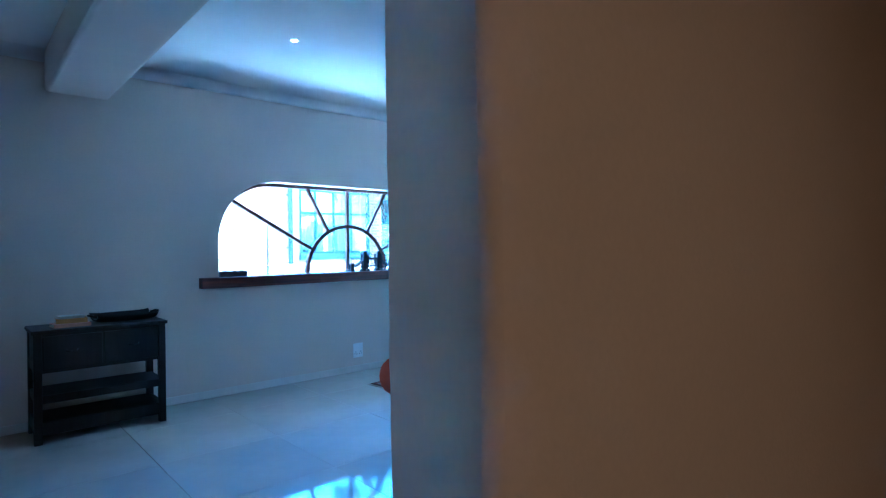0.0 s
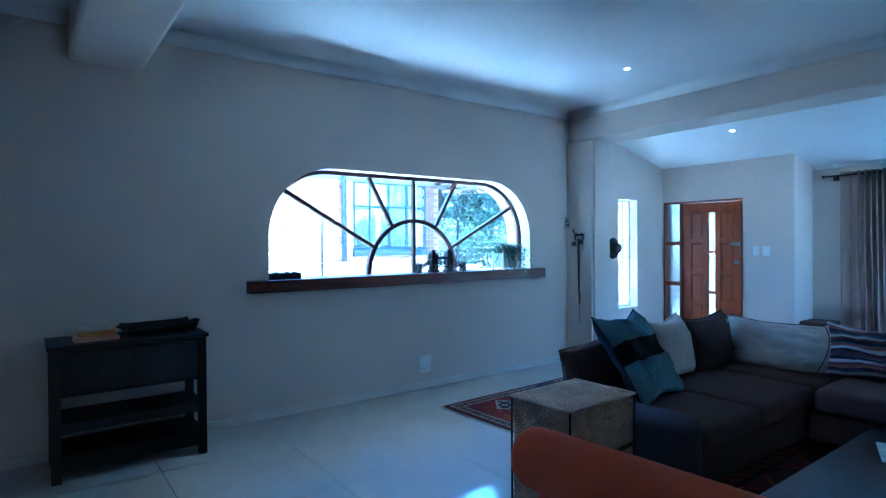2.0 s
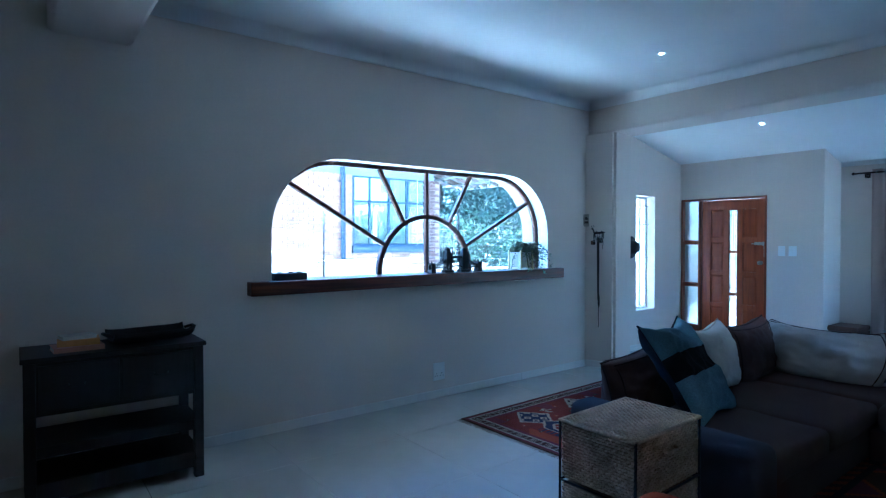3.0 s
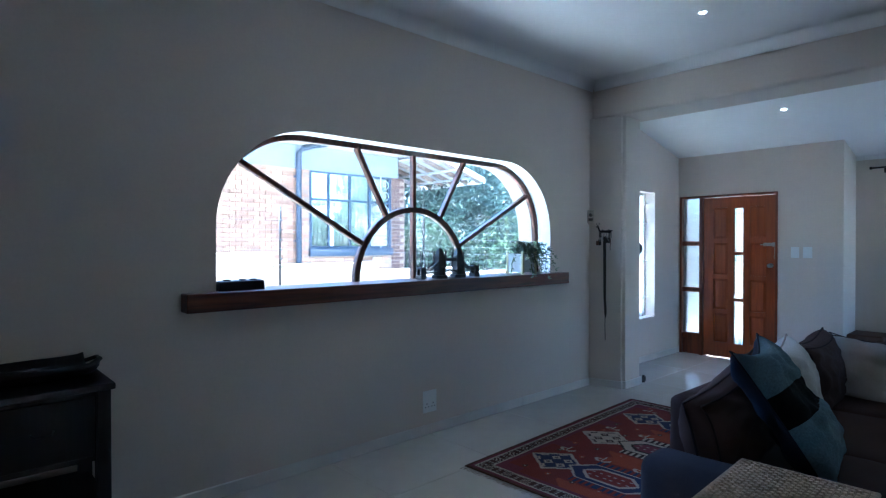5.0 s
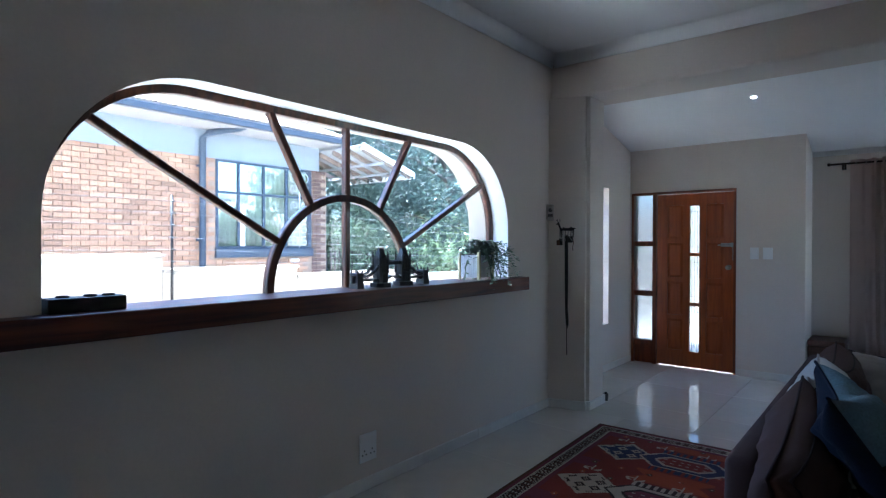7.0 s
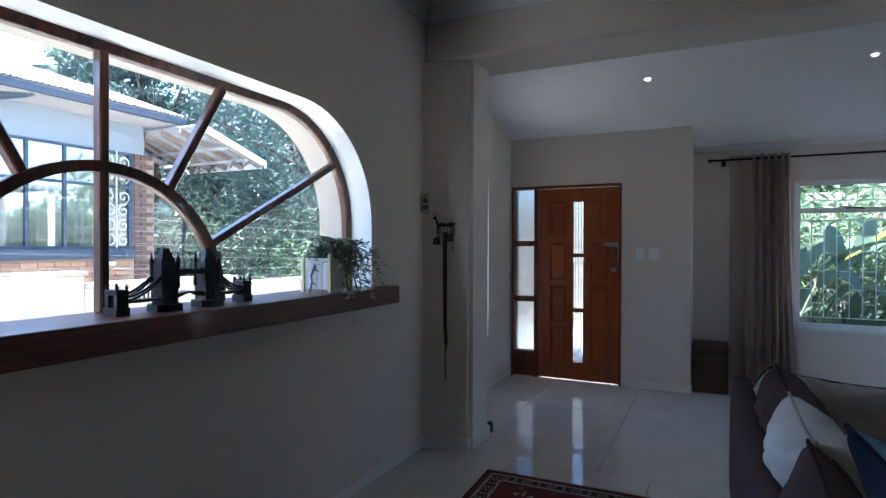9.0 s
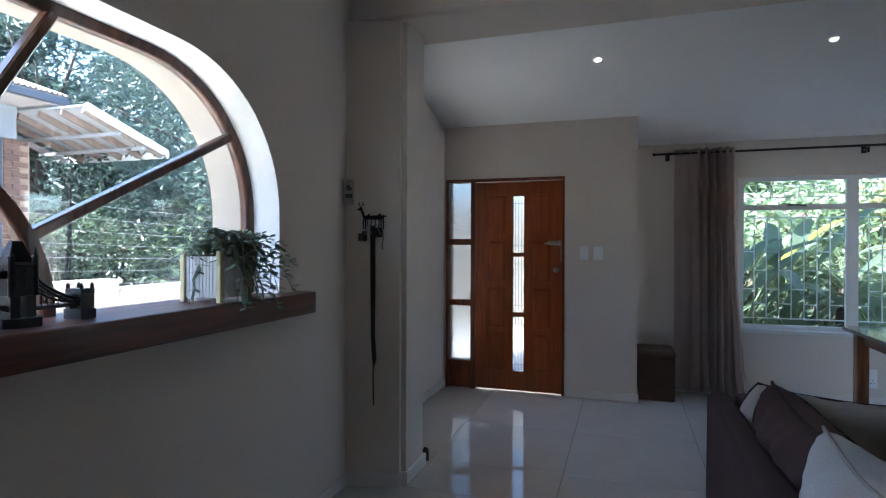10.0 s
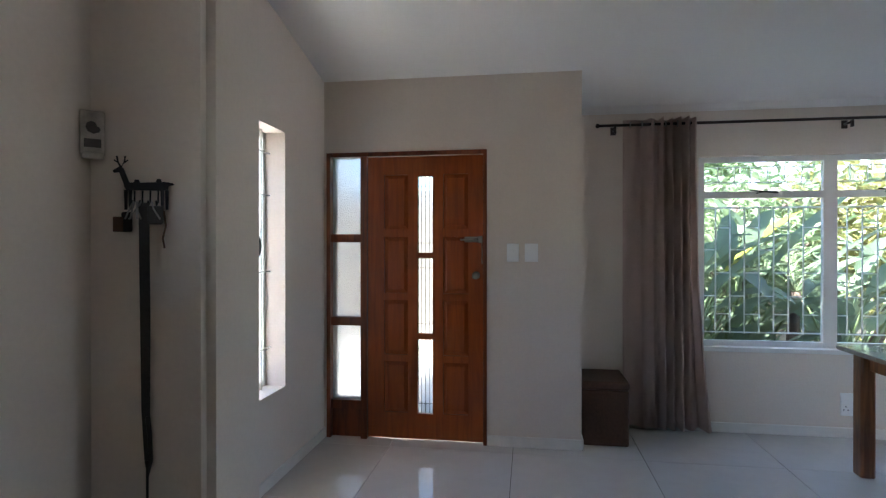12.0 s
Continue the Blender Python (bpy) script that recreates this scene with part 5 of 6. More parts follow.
bm = B(); prism(bm, [(-0.055, 0.0), (0.055, 0.0), (0.055, 0.045), (0.03, 0.048), (-0.055, 0.008)], "y", -0.022, 0.022)
bmesh.ops.bevel(bm, geom=bm.edges[:], offset=0.003, segments=1, affect="EDGES")
part("wedge", bm, M_DARKHOLE, stop)
part_bm = B(); lathe(part_bm, [(0.012, 0.045), (0.012, 0.060), (0.0, 0.062)], 10, 0.03, 0)
part("knob", part_bm, M_DARKHOLE, stop)

# ---- soft things ----
def outline_of(u, v, off, sag=0.0, soft=False):
    """The hollowed, slightly uneven outline of a stuffed cushion."""
    if soft:
        return u * (1 - 0.20 * v * v) + 0.02 * noise.noise(Vector((u * 1.4, v * 1.4, 7)) + off), v * (1 - 0.20 * u * u) + 0.02 * noise.noise(Vector((u * 1.4, v * 1.4, 3)) + off) - sag * max(0, v) ** 2 * (1 - u * u)
    pu = u * (1 - 0.10 * (1 - v * v) * abs(u)) + 0.035 * noise.noise(Vector((u * 1.4, v * 1.4, 7)) + off)
    pv = v * (1 - 0.12 * (1 - u * u) * abs(v)) + 0.045 * noise.noise(Vector((u * 1.4, v * 1.4, 3)) + off)
    pv -= sag * max(0, v) ** 2 * (1 - u * u)
    return pu, pv


def pillow(bm, w, h, t, seed, wrinkle=0.006, n=40, sharp=3.2, mi_fn=None, sag=0.0, soft=False):
    """A stuffed cushion in the x, z plane, thick along y, with pinched corners and creases."""
    off = Vector((seed * 7.3, seed * 3.1, seed * 1.7))
    grids = []
    for s in (-1, 1):
        g = []
        for i in range(n + 1):
            row = []
            for j in range(n + 1):
                u, v = 2 * i / n - 1, 2 * j / n - 1
                pu, pv = outline_of(u, v, off, sag, soft)
                th = t / 2 * ((1 - abs(u) ** sharp) * (1 - abs(v) ** sharp)) ** 0.45
                edge = (1 - abs(u) ** 8) * (1 - abs(v) ** 8)
                nz = noise.noise(Vector((u * 2.2, v * 2.2, s)) + off) * wrinkle * 2.2 + noise.noise(Vector((u * 6, v * 5, s * 2)) + off) * wrinkle
                fold = abs(noise.noise(Vector((u * 3.5 + v * 1.5, v * 2.5 - u, s * 3)) + off)) * wrinkle * 1.6
                crease = 1 - abs(noise.noise(Vector((u * 2.1 + 0.8 * v, v * 4.2, s * 5)) + off)) * 2.4
                fold += max(0, crease - 0.6) * wrinkle * 0.8
                row.append(bm.verts.new((pu * w / 2 + nz * 0.3 * edge, s * (th + (nz - fold) * edge), pv * h / 2 + nz * 0.4 * edge)))
            g.append(row)
        grids.append(g)
    for s, g in zip((-1, 1), grids):
        for i in range(n):
            for j in range(n):
                q = (g[i][j], g[i + 1][j], g[i + 1][j + 1], g[i][j + 1])
                f = bm.faces.new(q if s < 0 else q[::-1])
                f.smooth = True
                if mi_fn:
                    f.material_index = mi_fn((i + 0.5) / n, (j + 0.5) / n, s)
    bmesh.ops.remove_doubles(bm, verts=bm.verts[:], dist=0.002)


def piping(w, h, seed, sag=0.0, r=0.006, soft=False):
    bm = B()
    off = Vector((seed * 7.3, seed * 3.1, seed * 1.7))
    pts = []
    n = 12
    for a, b in (((-1, -1), (1, -1)), ((1, -1), (1, 1)), ((1, 1), (-1, 1)), ((-1, 1), (-1, -1))):
        for k in range(n):
            u, v = a[0] + (b[0] - a[0]) * k / n, a[1] + (b[1] - a[1]) * k / n
            pu, pv = outline_of(u, v, off, sag, soft)
            pts.append((pu * w / 2, 0, pv * h / 2))
    pts.append(pts[0])
    tube(bm, pts, r, 6, cap=False)
    return bm


def seam(w, h, t, seed, sag=0.0, soft=False, at=0.89, sharp=3.2):
    """The second line of piping, a little way in on the front of a boxed cushion."""
    bm = B()
    off = Vector((seed * 7.3, seed * 3.1, seed * 1.7))
    pts, n = [], 12
    for a, b in (((-1, -1), (1, -1)), ((1, -1), (1, 1)), ((1, 1), (-1, 1)), ((-1, 1), (-1, -1))):
        for k in range(n):
            u, v = at * (a[0] + (b[0] - a[0]) * k / n), at * (a[1] + (b[1] - a[1]) * k / n)
            pu, pv = outline_of(u, v, off, sag, soft)
            th = t / 2 * ((1 - abs(u) ** sharp) * (1 - abs(v) ** sharp)) ** 0.45
            pts.append((pu * w / 2, -th - 0.002, pv * h / 2))
    pts.append(pts[0])
    tube(bm, pts, 0.0042, 6, cap=False)
    return bm


def fabric(name, c, rough=0.92, scale=220, grain=0.10, stain=0.08):
    return mat(name, c, rough, grain=grain, scale=scale, stain=stain, stain_scale=5, bump=0.25, spec=0.2)

M_SOFA = fabric("brown_sofa_fabric", (0.078, 0.046, 0.040))
# sofa fabric for one arm, with blue sky light put into the colour
M_ARM_SKYLIT = fabric("skylit_sofa_fabric", (0.062, 0.052, 0.060))
M_BROWN = fabric("brown_cushion_fabric", (0.095, 0.055, 0.046))
M_CREAMF = fabric("cream_cushion_fabric", (0.44, 0.38, 0.33))
M_WHITEF = fabric("white_cushion_fabric", (0.58, 0.55, 0.50))
M_DENIM = fabric("washed_denim", (0.16, 0.24, 0.29), scale=120, grain=0.16, stain=0.18)
M_DENIMD = fabric("dark_denim", (0.016, 0.022, 0.038), scale=120)
M_BLACKF = fabric("black_fabric", (0.012, 0.012, 0.015))
M_PIPE = fabric("dark_piping", (0.045, 0.028, 0.026))

def cushion(name, label, w, h, t, m, seed, mats, pipe=None, mi_fn=None, wrinkle=0.015, group="sofa cushions", sag=0.12, soft=False):
    c = thing(name, label, "cushion", group=group, at=m)
    bm = B(); pillow(bm, w, h, t, seed, wrinkle, mi_fn=mi_fn, sag=sag, soft=soft)
    part("cover", bm, mats, c)
    if pipe:
        part("piping", piping(w, h, seed, sag, soft=soft), pipe, c)
        if pipe is M_PIPE:
            part("piping", seam(w, h, t, seed, sag, soft), pipe, c)
    return c


def frame_of(center, right, up):
    """A pose whose x is right, z is up, at center."""
    x = Vector(right).normalized()
    z = Vector(up)
    z = (z - x * z.dot(x)).normalized()
    y = z.cross(x)
    m = Matrix((x, y, z)).transposed().to_4x4()
    m.translation = Vector(center)
    return m


# ---- corner sofa ----
sofa = thing("corner_sofa", "dark brown L-shaped fabric sofa with loose seat cushions", "sofa")
def soft_box(name, material, dims, bevel, label="", lumps=0.006, seed=1):
    bm = B()
    box(bm, *dims, bevel=bevel, seg=3)
    bmesh.ops.subdivide_edges(bm, edges=[e for e in bm.edges if e.calc_length() > 0.22], cuts=6, use_grid_fill=True)
    for v in bm.verts:
        v.co += Vector((noise.noise(v.co * 4 + Vector((seed, 0, 0))), noise.noise(v.co * 4 + Vector((0, seed, 9))), noise.noise(v.co * 4 + Vector((5, 0, seed))))) * lumps
    for f in bm.faces:
        f.smooth = True
    return part(name, bm, material, sofa, label)
soft_box("back_panel", M_SOFA, (3.72, 6.13, 4.30, 4.41, 0.05, 0.715), 0.035, seed=2)
soft_box("back_panel", M_SOFA, (6.02, 6.13, 2.05, 4.29, 0.05, 0.715), 0.035, seed=3)
soft_box("arm", M_ARM_SKYLIT, (3.37, 3.615, 3.26, 4.385, 0.05, 0.52), 0.06, "fabric arm coloured blue-grey for the sky's light on it", seed=4)
soft_box("arm", M_SOFA, (5.14, 6.01, 1.80, 2.04, 0.05, 0.54), 0.06, seed=5)
soft_box("base", M_SOFA, (3.63, 6.01, 3.33, 4.29, 0.05, 0.262), 0.02, seed=6)
soft_box("base", M_SOFA, (5.14, 6.01, 2.05, 3.32, 0.05, 0.262), 0.02, seed=7)
for i, (x0, x1) in enumerate(((3.625, 4.37), (4.38, 5.22), (5.23, 6.01))):
    soft_box("seat_cushion", M_SOFA, (x0, x1, 3.29, 4.27, 0.265, 0.43), 0.045, lumps=0.012, seed=8 + i)
for i, (y0, y1) in enumerate(((2.06, 2.67), (2.68, 3.28))):
    soft_box("seat_cushion", M_SOFA, (5.10, 6.01, y0, y1, 0.265, 0.43), 0.045, lumps=0.012, seed=12 + i)
for x, y in ((3.42, 3.32), (3.42, 4.32), (6.05, 4.33), (5.22, 1.88), (6.05, 1.88), (5.22, 3.30)):
    boxpart("foot", M_BLACKWOOD, sofa, (x - 0.03, x + 0.03, y - 0.03, y + 0.03, 0.012, 0.06))

cushion("back_cushion", "dark brown back cushion with piped edges", 0.98, 0.50, 0.26, frame_of((4.01, 4.205, 0.575), (1, 0.02, 0.13), (0, 0.16, 1)), 1, M_BROWN, M_PIPE, sag=0.0, wrinkle=0.011)
def denim_field(u, v, s):
    if s > 0:
        return 2
    return 1 if 0.42 < v < 0.65 else 0
cushion("denim_cushion", "washed denim patchwork cushion with a black band", 0.62, 0.68, 0.22, frame_of((4.02, 3.96, 0.700), (0.585, 0.085, 0.0), (0.04, 0.39, 0.564)), 2, [M_DENIM, M_BLACKF, M_DENIMD], M_DENIMD, denim_field, 0.018)
cushion("white_cushion", "off-white square cushion leaning on the sofa back", 0.52, 0.52, 0.30, frame_of((4.72, 4.175, 0.640), (1, 0.02, 0.02), (0.0, 0.26, 1)), 3, M_WHITEF, M_CREAMF, wrinkle=0.007)
cushion("back_cushion", "dark brown back cushion tucked behind lighter cushions", 0.74, 0.52, 0.29, frame_of((5.32, 4.18, 0.605), (1, 0.03, 0.03), (0, 0.12, 1)), 11, M_BROWN, M_PIPE, wrinkle=0.011, sag=0.04)
cushion("cream_cushion", "long crumpled cream back cushion with dark piping", 1.02, 0.56, 0.28, frame_of((5.79, 3.82, 0.605), (-0.03, -1, -0.01), (0.46, 0, 1)), 5, M_CREAMF, M_PIPE, wrinkle=0.018, sag=0.42, soft=True)
cushion("cream_cushion", "cream back cushion with dark piping on the sofa", 0.72, 0.46, 0.22, frame_of((5.88, 2.45, 0.615), (0, -1, 0), (0.22, 0, 1)), 15, M_CREAMF, M_PIPE, wrinkle=0.022)
STRIPES = [fabric("stripe_plum", (0.10, 0.045, 0.06)), fabric("stripe_slate", (0.07, 0.08, 0.11)), fabric("stripe_pale", (0.40, 0.36, 0.36)), fabric("stripe_rust", (0.20, 0.08, 0.06)), fabric("stripe_dark", (0.03, 0.028, 0.04))]
cushion("striped_cushion", "plum, slate and cream striped cushion", 0.66, 0.44, 0.18, frame_of((5.78, 3.08, 0.625), (0.15, -1, 0), (0.28, 0.05, 1)), 6, STRIPES, None, lambda u, v, s: (0, 2, 1, 4, 3, 0, 2, 4, 1, 0, 4, 2, 3, 1, 4, 0, 2, 1, 4, 0, 3, 2)[int(v * 22) % 22])

# ---- armchair ----
M_ORANGE = fabric("orange_upholstery", (0.56, 0.105, 0.045), scale=300, grain=0.05, stain=0.05)
chair = thing("armchair", "orange upholstered armchair with a rolled back", "armchair", at=pose(1.86, 2.50, 0, 0, 0, 4) @ Matrix.Diagonal((1, 0.86, 1.09, 1)))
bm = B()
NY = 12
prof = [(-0.020, 0.18), (-0.050, 0.45), (-0.062, 0.62), (-0.064, 0.74), (-0.03, 0.80), (0.02, 0.80), (0.040, 0.74), (0.040, 0.62), (0.06, 0.48), (0.09, 0.40), (0.09, 0.18)]
rows = []
for k in range(NY + 1):
    y = -0.355 + 0.71 * k / NY
    e = 1 - 0.35 * max(0, abs(y) / 0.355 - 0.88) / 0.12
    rows.append([bm.verts.new((x * e, y, z)) for x, z in prof])
for a, b in zip(rows, rows[1:]):
    for i in range(len(prof)):
        j = (i + 1) % len(prof)
        bm.faces.new((a[i], a[j], b[j], b[i])).smooth = True
bm.faces.new(rows[0][::-1]); bm.faces.new(rows[-1])
bmesh.ops.recalc_face_normals(bm, faces=bm.faces)
part("backrest", bm, M_ORANGE, chair)
bm = B()
ends = [(-0.425, 0.25), (-0.420, 0.62), (-0.408, 0.84), (-0.385, 0.96), (-0.35, 1.0), (0.0, 1.02), (0.35, 1.0), (0.385, 0.96), (0.408, 0.84), (0.420, 0.62), (0.425, 0.25)]
tube(bm, [(-0.040, y, 0.788) for y, r in ends], 0.082, 22, taper=[r for y, r in ends])
part("top_roll", bm, M_ORANGE, chair)
bm = B(); box(bm, 0.095, 0.66, -0.30, 0.30, 0.30, 0.44, bevel=0.04, seg=3)
part("seat", bm, M_ORANGE, chair)
for s in (-1, 1):
    bm = B(); box(bm, 0.095, 0.68, s * 0.36 - 0.055, s * 0.36 + 0.055, 0.18, 0.585, bevel=0.045, seg=3)
    part("arm", bm, M_ORANGE, chair)
boxpart("seat_frame", M_ORANGE, chair, (0.095, 0.66, -0.302, 0.302, 0.16, 0.298), 0.01)
for x in (0.0, 0.62):
    for y in (-0.34, 0.34):
        bm = B(); lathe(bm, [(0.016, 0.0), (0.026, 0.20), (0.0, 0.20)], 10, x, y)
        part("leg", bm, M_BLACKWOOD, chair)

# ---- wicker basket drawers in an iron stand ----
M_WICKER = mat("wicker", (0.50, 0.34, 0.21), 0.8, grain=0.25, scale=90, stain=0.25, stain_scale=10, bump=0.3)
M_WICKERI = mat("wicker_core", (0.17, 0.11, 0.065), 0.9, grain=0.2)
stand = thing("basket_stand", "black iron stand with two woven wicker drawers", "basket stand", at=pose(3.02, 3.70, 0, 0, 0, 2))
SW, SD = 0.54, 0.385
for sx in (-1, 1):
    for sy in (-1, 1):
        bm = B(); tube(bm, [(sx * (SW / 2 + 0.012), sy * (SD / 2 + 0.008), 0), (sx * (SW / 2 + 0.012), sy * (SD / 2 + 0.008), 0.645)], 0.006, 8)
        part("leg", bm, M_IRON, stand)
for z in (0.07, 0.365):
    for sy in (-1, 1):
        bm = B(); tube(bm, [(-SW / 2 - 0.012, sy * (SD / 2 + 0.008), z), (SW / 2 + 0.012, sy * (SD / 2 + 0.008), z)], 0.005, 6)
        part("rail", bm, M_IRON, stand)
    for sx in (-1, 1):
        bm = B(); tube(bm, [(sx * (SW / 2 + 0.012), -SD / 2 - 0.008, z), (sx * (SW / 2 + 0.012), SD / 2 + 0.008, z)], 0.005, 6)
        part("rail", bm, M_IRON, stand)
def weave(bm, o, u, v, nrm, nu, nv, lift=0.007):
    """Rows of bulging strands over and under, nu by nv of them, on the plane o, u, v."""
    o, u, v, nrm = Vector(o), Vector(u), Vector(v), Vector(nrm)
    du, dv = u / nu, v / nv
    for j in range(nv):
        for i in range(nu):
            if (i + j) % 2:
                continue
            c = o + du * (i + 0.5) + dv * (j + 0.5)
            jit = random.uniform(0.7, 1.15)
            e = [c - du * 0.98 - dv * 0.42, c + du * 0.98 - dv * 0.42, c + du * 0.98 + dv * 0.42, c - du * 0.98 + dv * 0.42]
            t = [c - du * 0.5 - dv * 0.32 + nrm * lift * jit, c + du * 0.5 - dv * 0.32 + nrm * lift * jit, c + du * 0.5 + dv * 0.32 + nrm * lift * jit, c - du * 0.5 + dv * 0.32 + nrm * lift * jit]
            ve, vt = [bm.verts.new(p) for p in e], [bm.verts.new(p) for p in t]
            bm.faces.new(vt)
            for k in range(4):
                bm.faces.new((ve[k], ve[(k + 1) % 4], vt[(k + 1) % 4], vt[k]))
    bmesh.ops.recalc_face_normals(bm, faces=bm.faces)
def wicker_drawer(z0, z1, lid):
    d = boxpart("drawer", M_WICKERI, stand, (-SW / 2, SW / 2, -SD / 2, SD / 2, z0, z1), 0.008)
    h = z1 - z0
    sides = (((-SW / 2, -SD / 2, z0), (SW, 0, 0), (0, -1, 0), 34), ((-SW / 2, SD / 2, z0), (SW, 0, 0), (0, 1, 0), 34), ((-SW / 2, -SD / 2, z0), (0, SD, 0), (-1, 0, 0), 24), ((SW / 2, -SD / 2, z0), (0, SD, 0), (1, 0, 0), 24))
    for o, u, nrm, nu in sides:
        bm = B(); weave(bm, o, u, (0, 0, h), nrm, nu, 19)
        tagged(part("weave", bm, M_WICKER, d), kind="stuff")
    if lid:
        bm = B(); weave(bm, (-SW / 2 - 0.008, -SD / 2 - 0.008, z1), (SW + 0.016, 0, 0), (0, SD + 0.016, 0), (0, 0, 1), 42, 24, 0.009)
        tagged(part("lid_weave", bm, M_WICKER, d), kind="stuff")
        bm = B()
        c = [(-SW / 2 - 0.010, -SD / 2 - 0.010, z1), (SW / 2 + 0.010, -SD / 2 - 0.010, z1), (SW / 2 + 0.010, SD / 2 + 0.010, z1), (-SW / 2 - 0.010, SD / 2 + 0.010, z1)]
        tube(bm, c + [c[0]], 0.010, 8, cap=False)
        part("rim", bm, M_WICKER, d)
    for s in (-1, 1):
        bm = B(); tube(bm, [(0.0 - 0.05, s * (SD / 2 + 0.004), z1 - 0.085), (-0.04, s * (SD / 2 + 0.028), z1 - 0.095), (0.04, s * (SD / 2 + 0.028), z1 - 0.095), (0.05, s * (SD / 2 + 0.004), z1 - 0.085)], 0.009, 8)
        part("handle", bm, M_WICKER, d)
wicker_drawer(0.376, 0.648, True)
wicker_drawer(0.080, 0.350, False)

# ---- coffee table ----
M_CT = mat("dark_blue_top", (0.010, 0.013, 0.020), 0.16, grain=0.1, scale=30, stain=0.15, stain_scale=3, spec=0.3)
ct = thing("coffee_table", "low dark lacquered coffee table with a sheen", "coffee table", at=pose(3.72, 2.345, 0))
bm = B(); box(bm, -0.72, 0.72, -0.40, 0.40, 0.385, 0.42, bevel=0.006)
part("tabletop", bm, M_CT, ct)
boxpart("apron", M_BLACKWOOD, ct, (-0.66, 0.66, -0.34, 0.34, 0.30, 0.384), 0.004)
for sx in (-1, 1):
    for sy in (-1, 1):
        boxpart("leg", M_BLACKWOOD, ct, (sx * 0.64 - 0.04, sx * 0.64 + 0.04, sy * 0.33 - 0.04, sy * 0.33 + 0.04, 0.012, 0.38), 0.005)
mg = thing("magazine", "pale folded magazine lying on the coffee table", "magazine", at=pose(4.08, 2.50, 0.42, 0, 0, 20))
bm = B(); box(bm, -0.15, 0.15, -0.10, 0.10, 0, 0.006, bevel=0.001, seg=1)
part("pages", bm, mat("magazine_pages", (0.55, 0.53, 0.48), 0.5, grain=0.1, stain=0.3, stain_scale=18), mg)
bm = B(); box(bm, -0.15, 0.15, -0.10, 0.10, 0.0062, 0.0075)
part("cover", bm, mat("magazine_cover", (0.42, 0.42, 0.38), 0.35, grain=0.2, stain=0.4, stain_scale=14), mg)

# ---- rugs ----
RUGM = [fabric("rug_red", (0.155, 0.025, 0.019), scale=400), fabric("rug_navy", (0.018, 0.030, 0.075), scale=400), fabric("rug_ivory", (0.36, 0.31, 0.25), scale=400), fabric("rug_black", (0.028, 0.018, 0.018), scale=400), fabric("rug_orange", (0.25, 0.050, 0.020), scale=400), fabric("rug_plum", (0.13, 0.028, 0.045), scale=400), fabric("rug_brown", (0.075, 0.030, 0.020), scale=400)]
def rug_colour(i, j, ni, nj):
    """Colour of the knot i along, j across: borders, three winged medallions, small motifs."""
    e = min(i, j, ni - 1 - i, nj - 1 - j)
    run = i if min(j, nj - 1 - j) <= min(i, ni - 1 - i) else j
    if e < 2: return 6
    if e < 4: return 5
    if e < 5: return 2
    if e < 12:
        k, d = run % 14, e - 5
        if k < 2: return 3 if d % 2 else 2
        if k in (5, 10): return 2 if d in (1, 3, 5) else 3
        if 6 <= k <= 9: return 2 if (d + k) % 3 == 0 else (6 if d in (2, 4) else 3)
        return 3 if (d + k) % 2 else (2 if d in (0, 6) else 6)
    if e < 13: return 2
    if e < 16: return 5
    period = (ni - 32) / 3.0
    which = min(2, int((i - 16) // period))
    u, v = i - (16 + (which + 0.5) * period), j - nj / 2
    a, b = abs(u), abs(v)
    light = which == 1
    body, line, inner = (2, 3, 5) if light else (1, 2, 0)
    core = max(a / 12.0, b / 26.0 + a / 30.0)
    if core < 0.62:
        return 2 if int(a) % 5 == 2 and int(b) % 5 in (1, 2) else inner
    if core < 0.72: return line
    if core < 1.0: return body
    if core < 1.08: return line
    wing = a / 17.0 + abs(b - 37) / 20.0
    if wing < 1.0:
        if wing > 0.86: return body if light else 2
        fa, fb = int(a) % 8 - 4, int(b) % 9 - 4
        r = abs(fa) + abs(fb)
        if r in (2, 3): return 3 if light else 2
        return 6 if r == 0 else body
    if 13 <= a < 19 and b < 17:
        return body if int(b + (u > 0)) % 4 < 2 else (3 if light else 0)
    # hooked birds and flowers scattered over the field
    mi, mj = (i + 9) % 30 - 15, (j + (13 if (i + 9) // 30 % 2 else 0)) % 26 - 13
    if abs(mi) < 9 and abs(mj) < 6 and a > 19:
        if abs(mi - abs(mj) + 2) < 1.2 or (mj == 0 and mi > 0) or (mi == 4 and 0 < mj < 5): return 2
    fi, fj = (i + 21) % 19 - 9, (j + 7) % 17 - 8
    if abs(fi) + abs(fj) in (1, 2): return 4 if (i // 19 + j // 17) % 2 else 6
    if fi == 0 and fj == 0: return 2
    if a > 21 and b < 22 and (a + b) < 46: return 4
    return 5 if a > 24 and b > 44 else 0


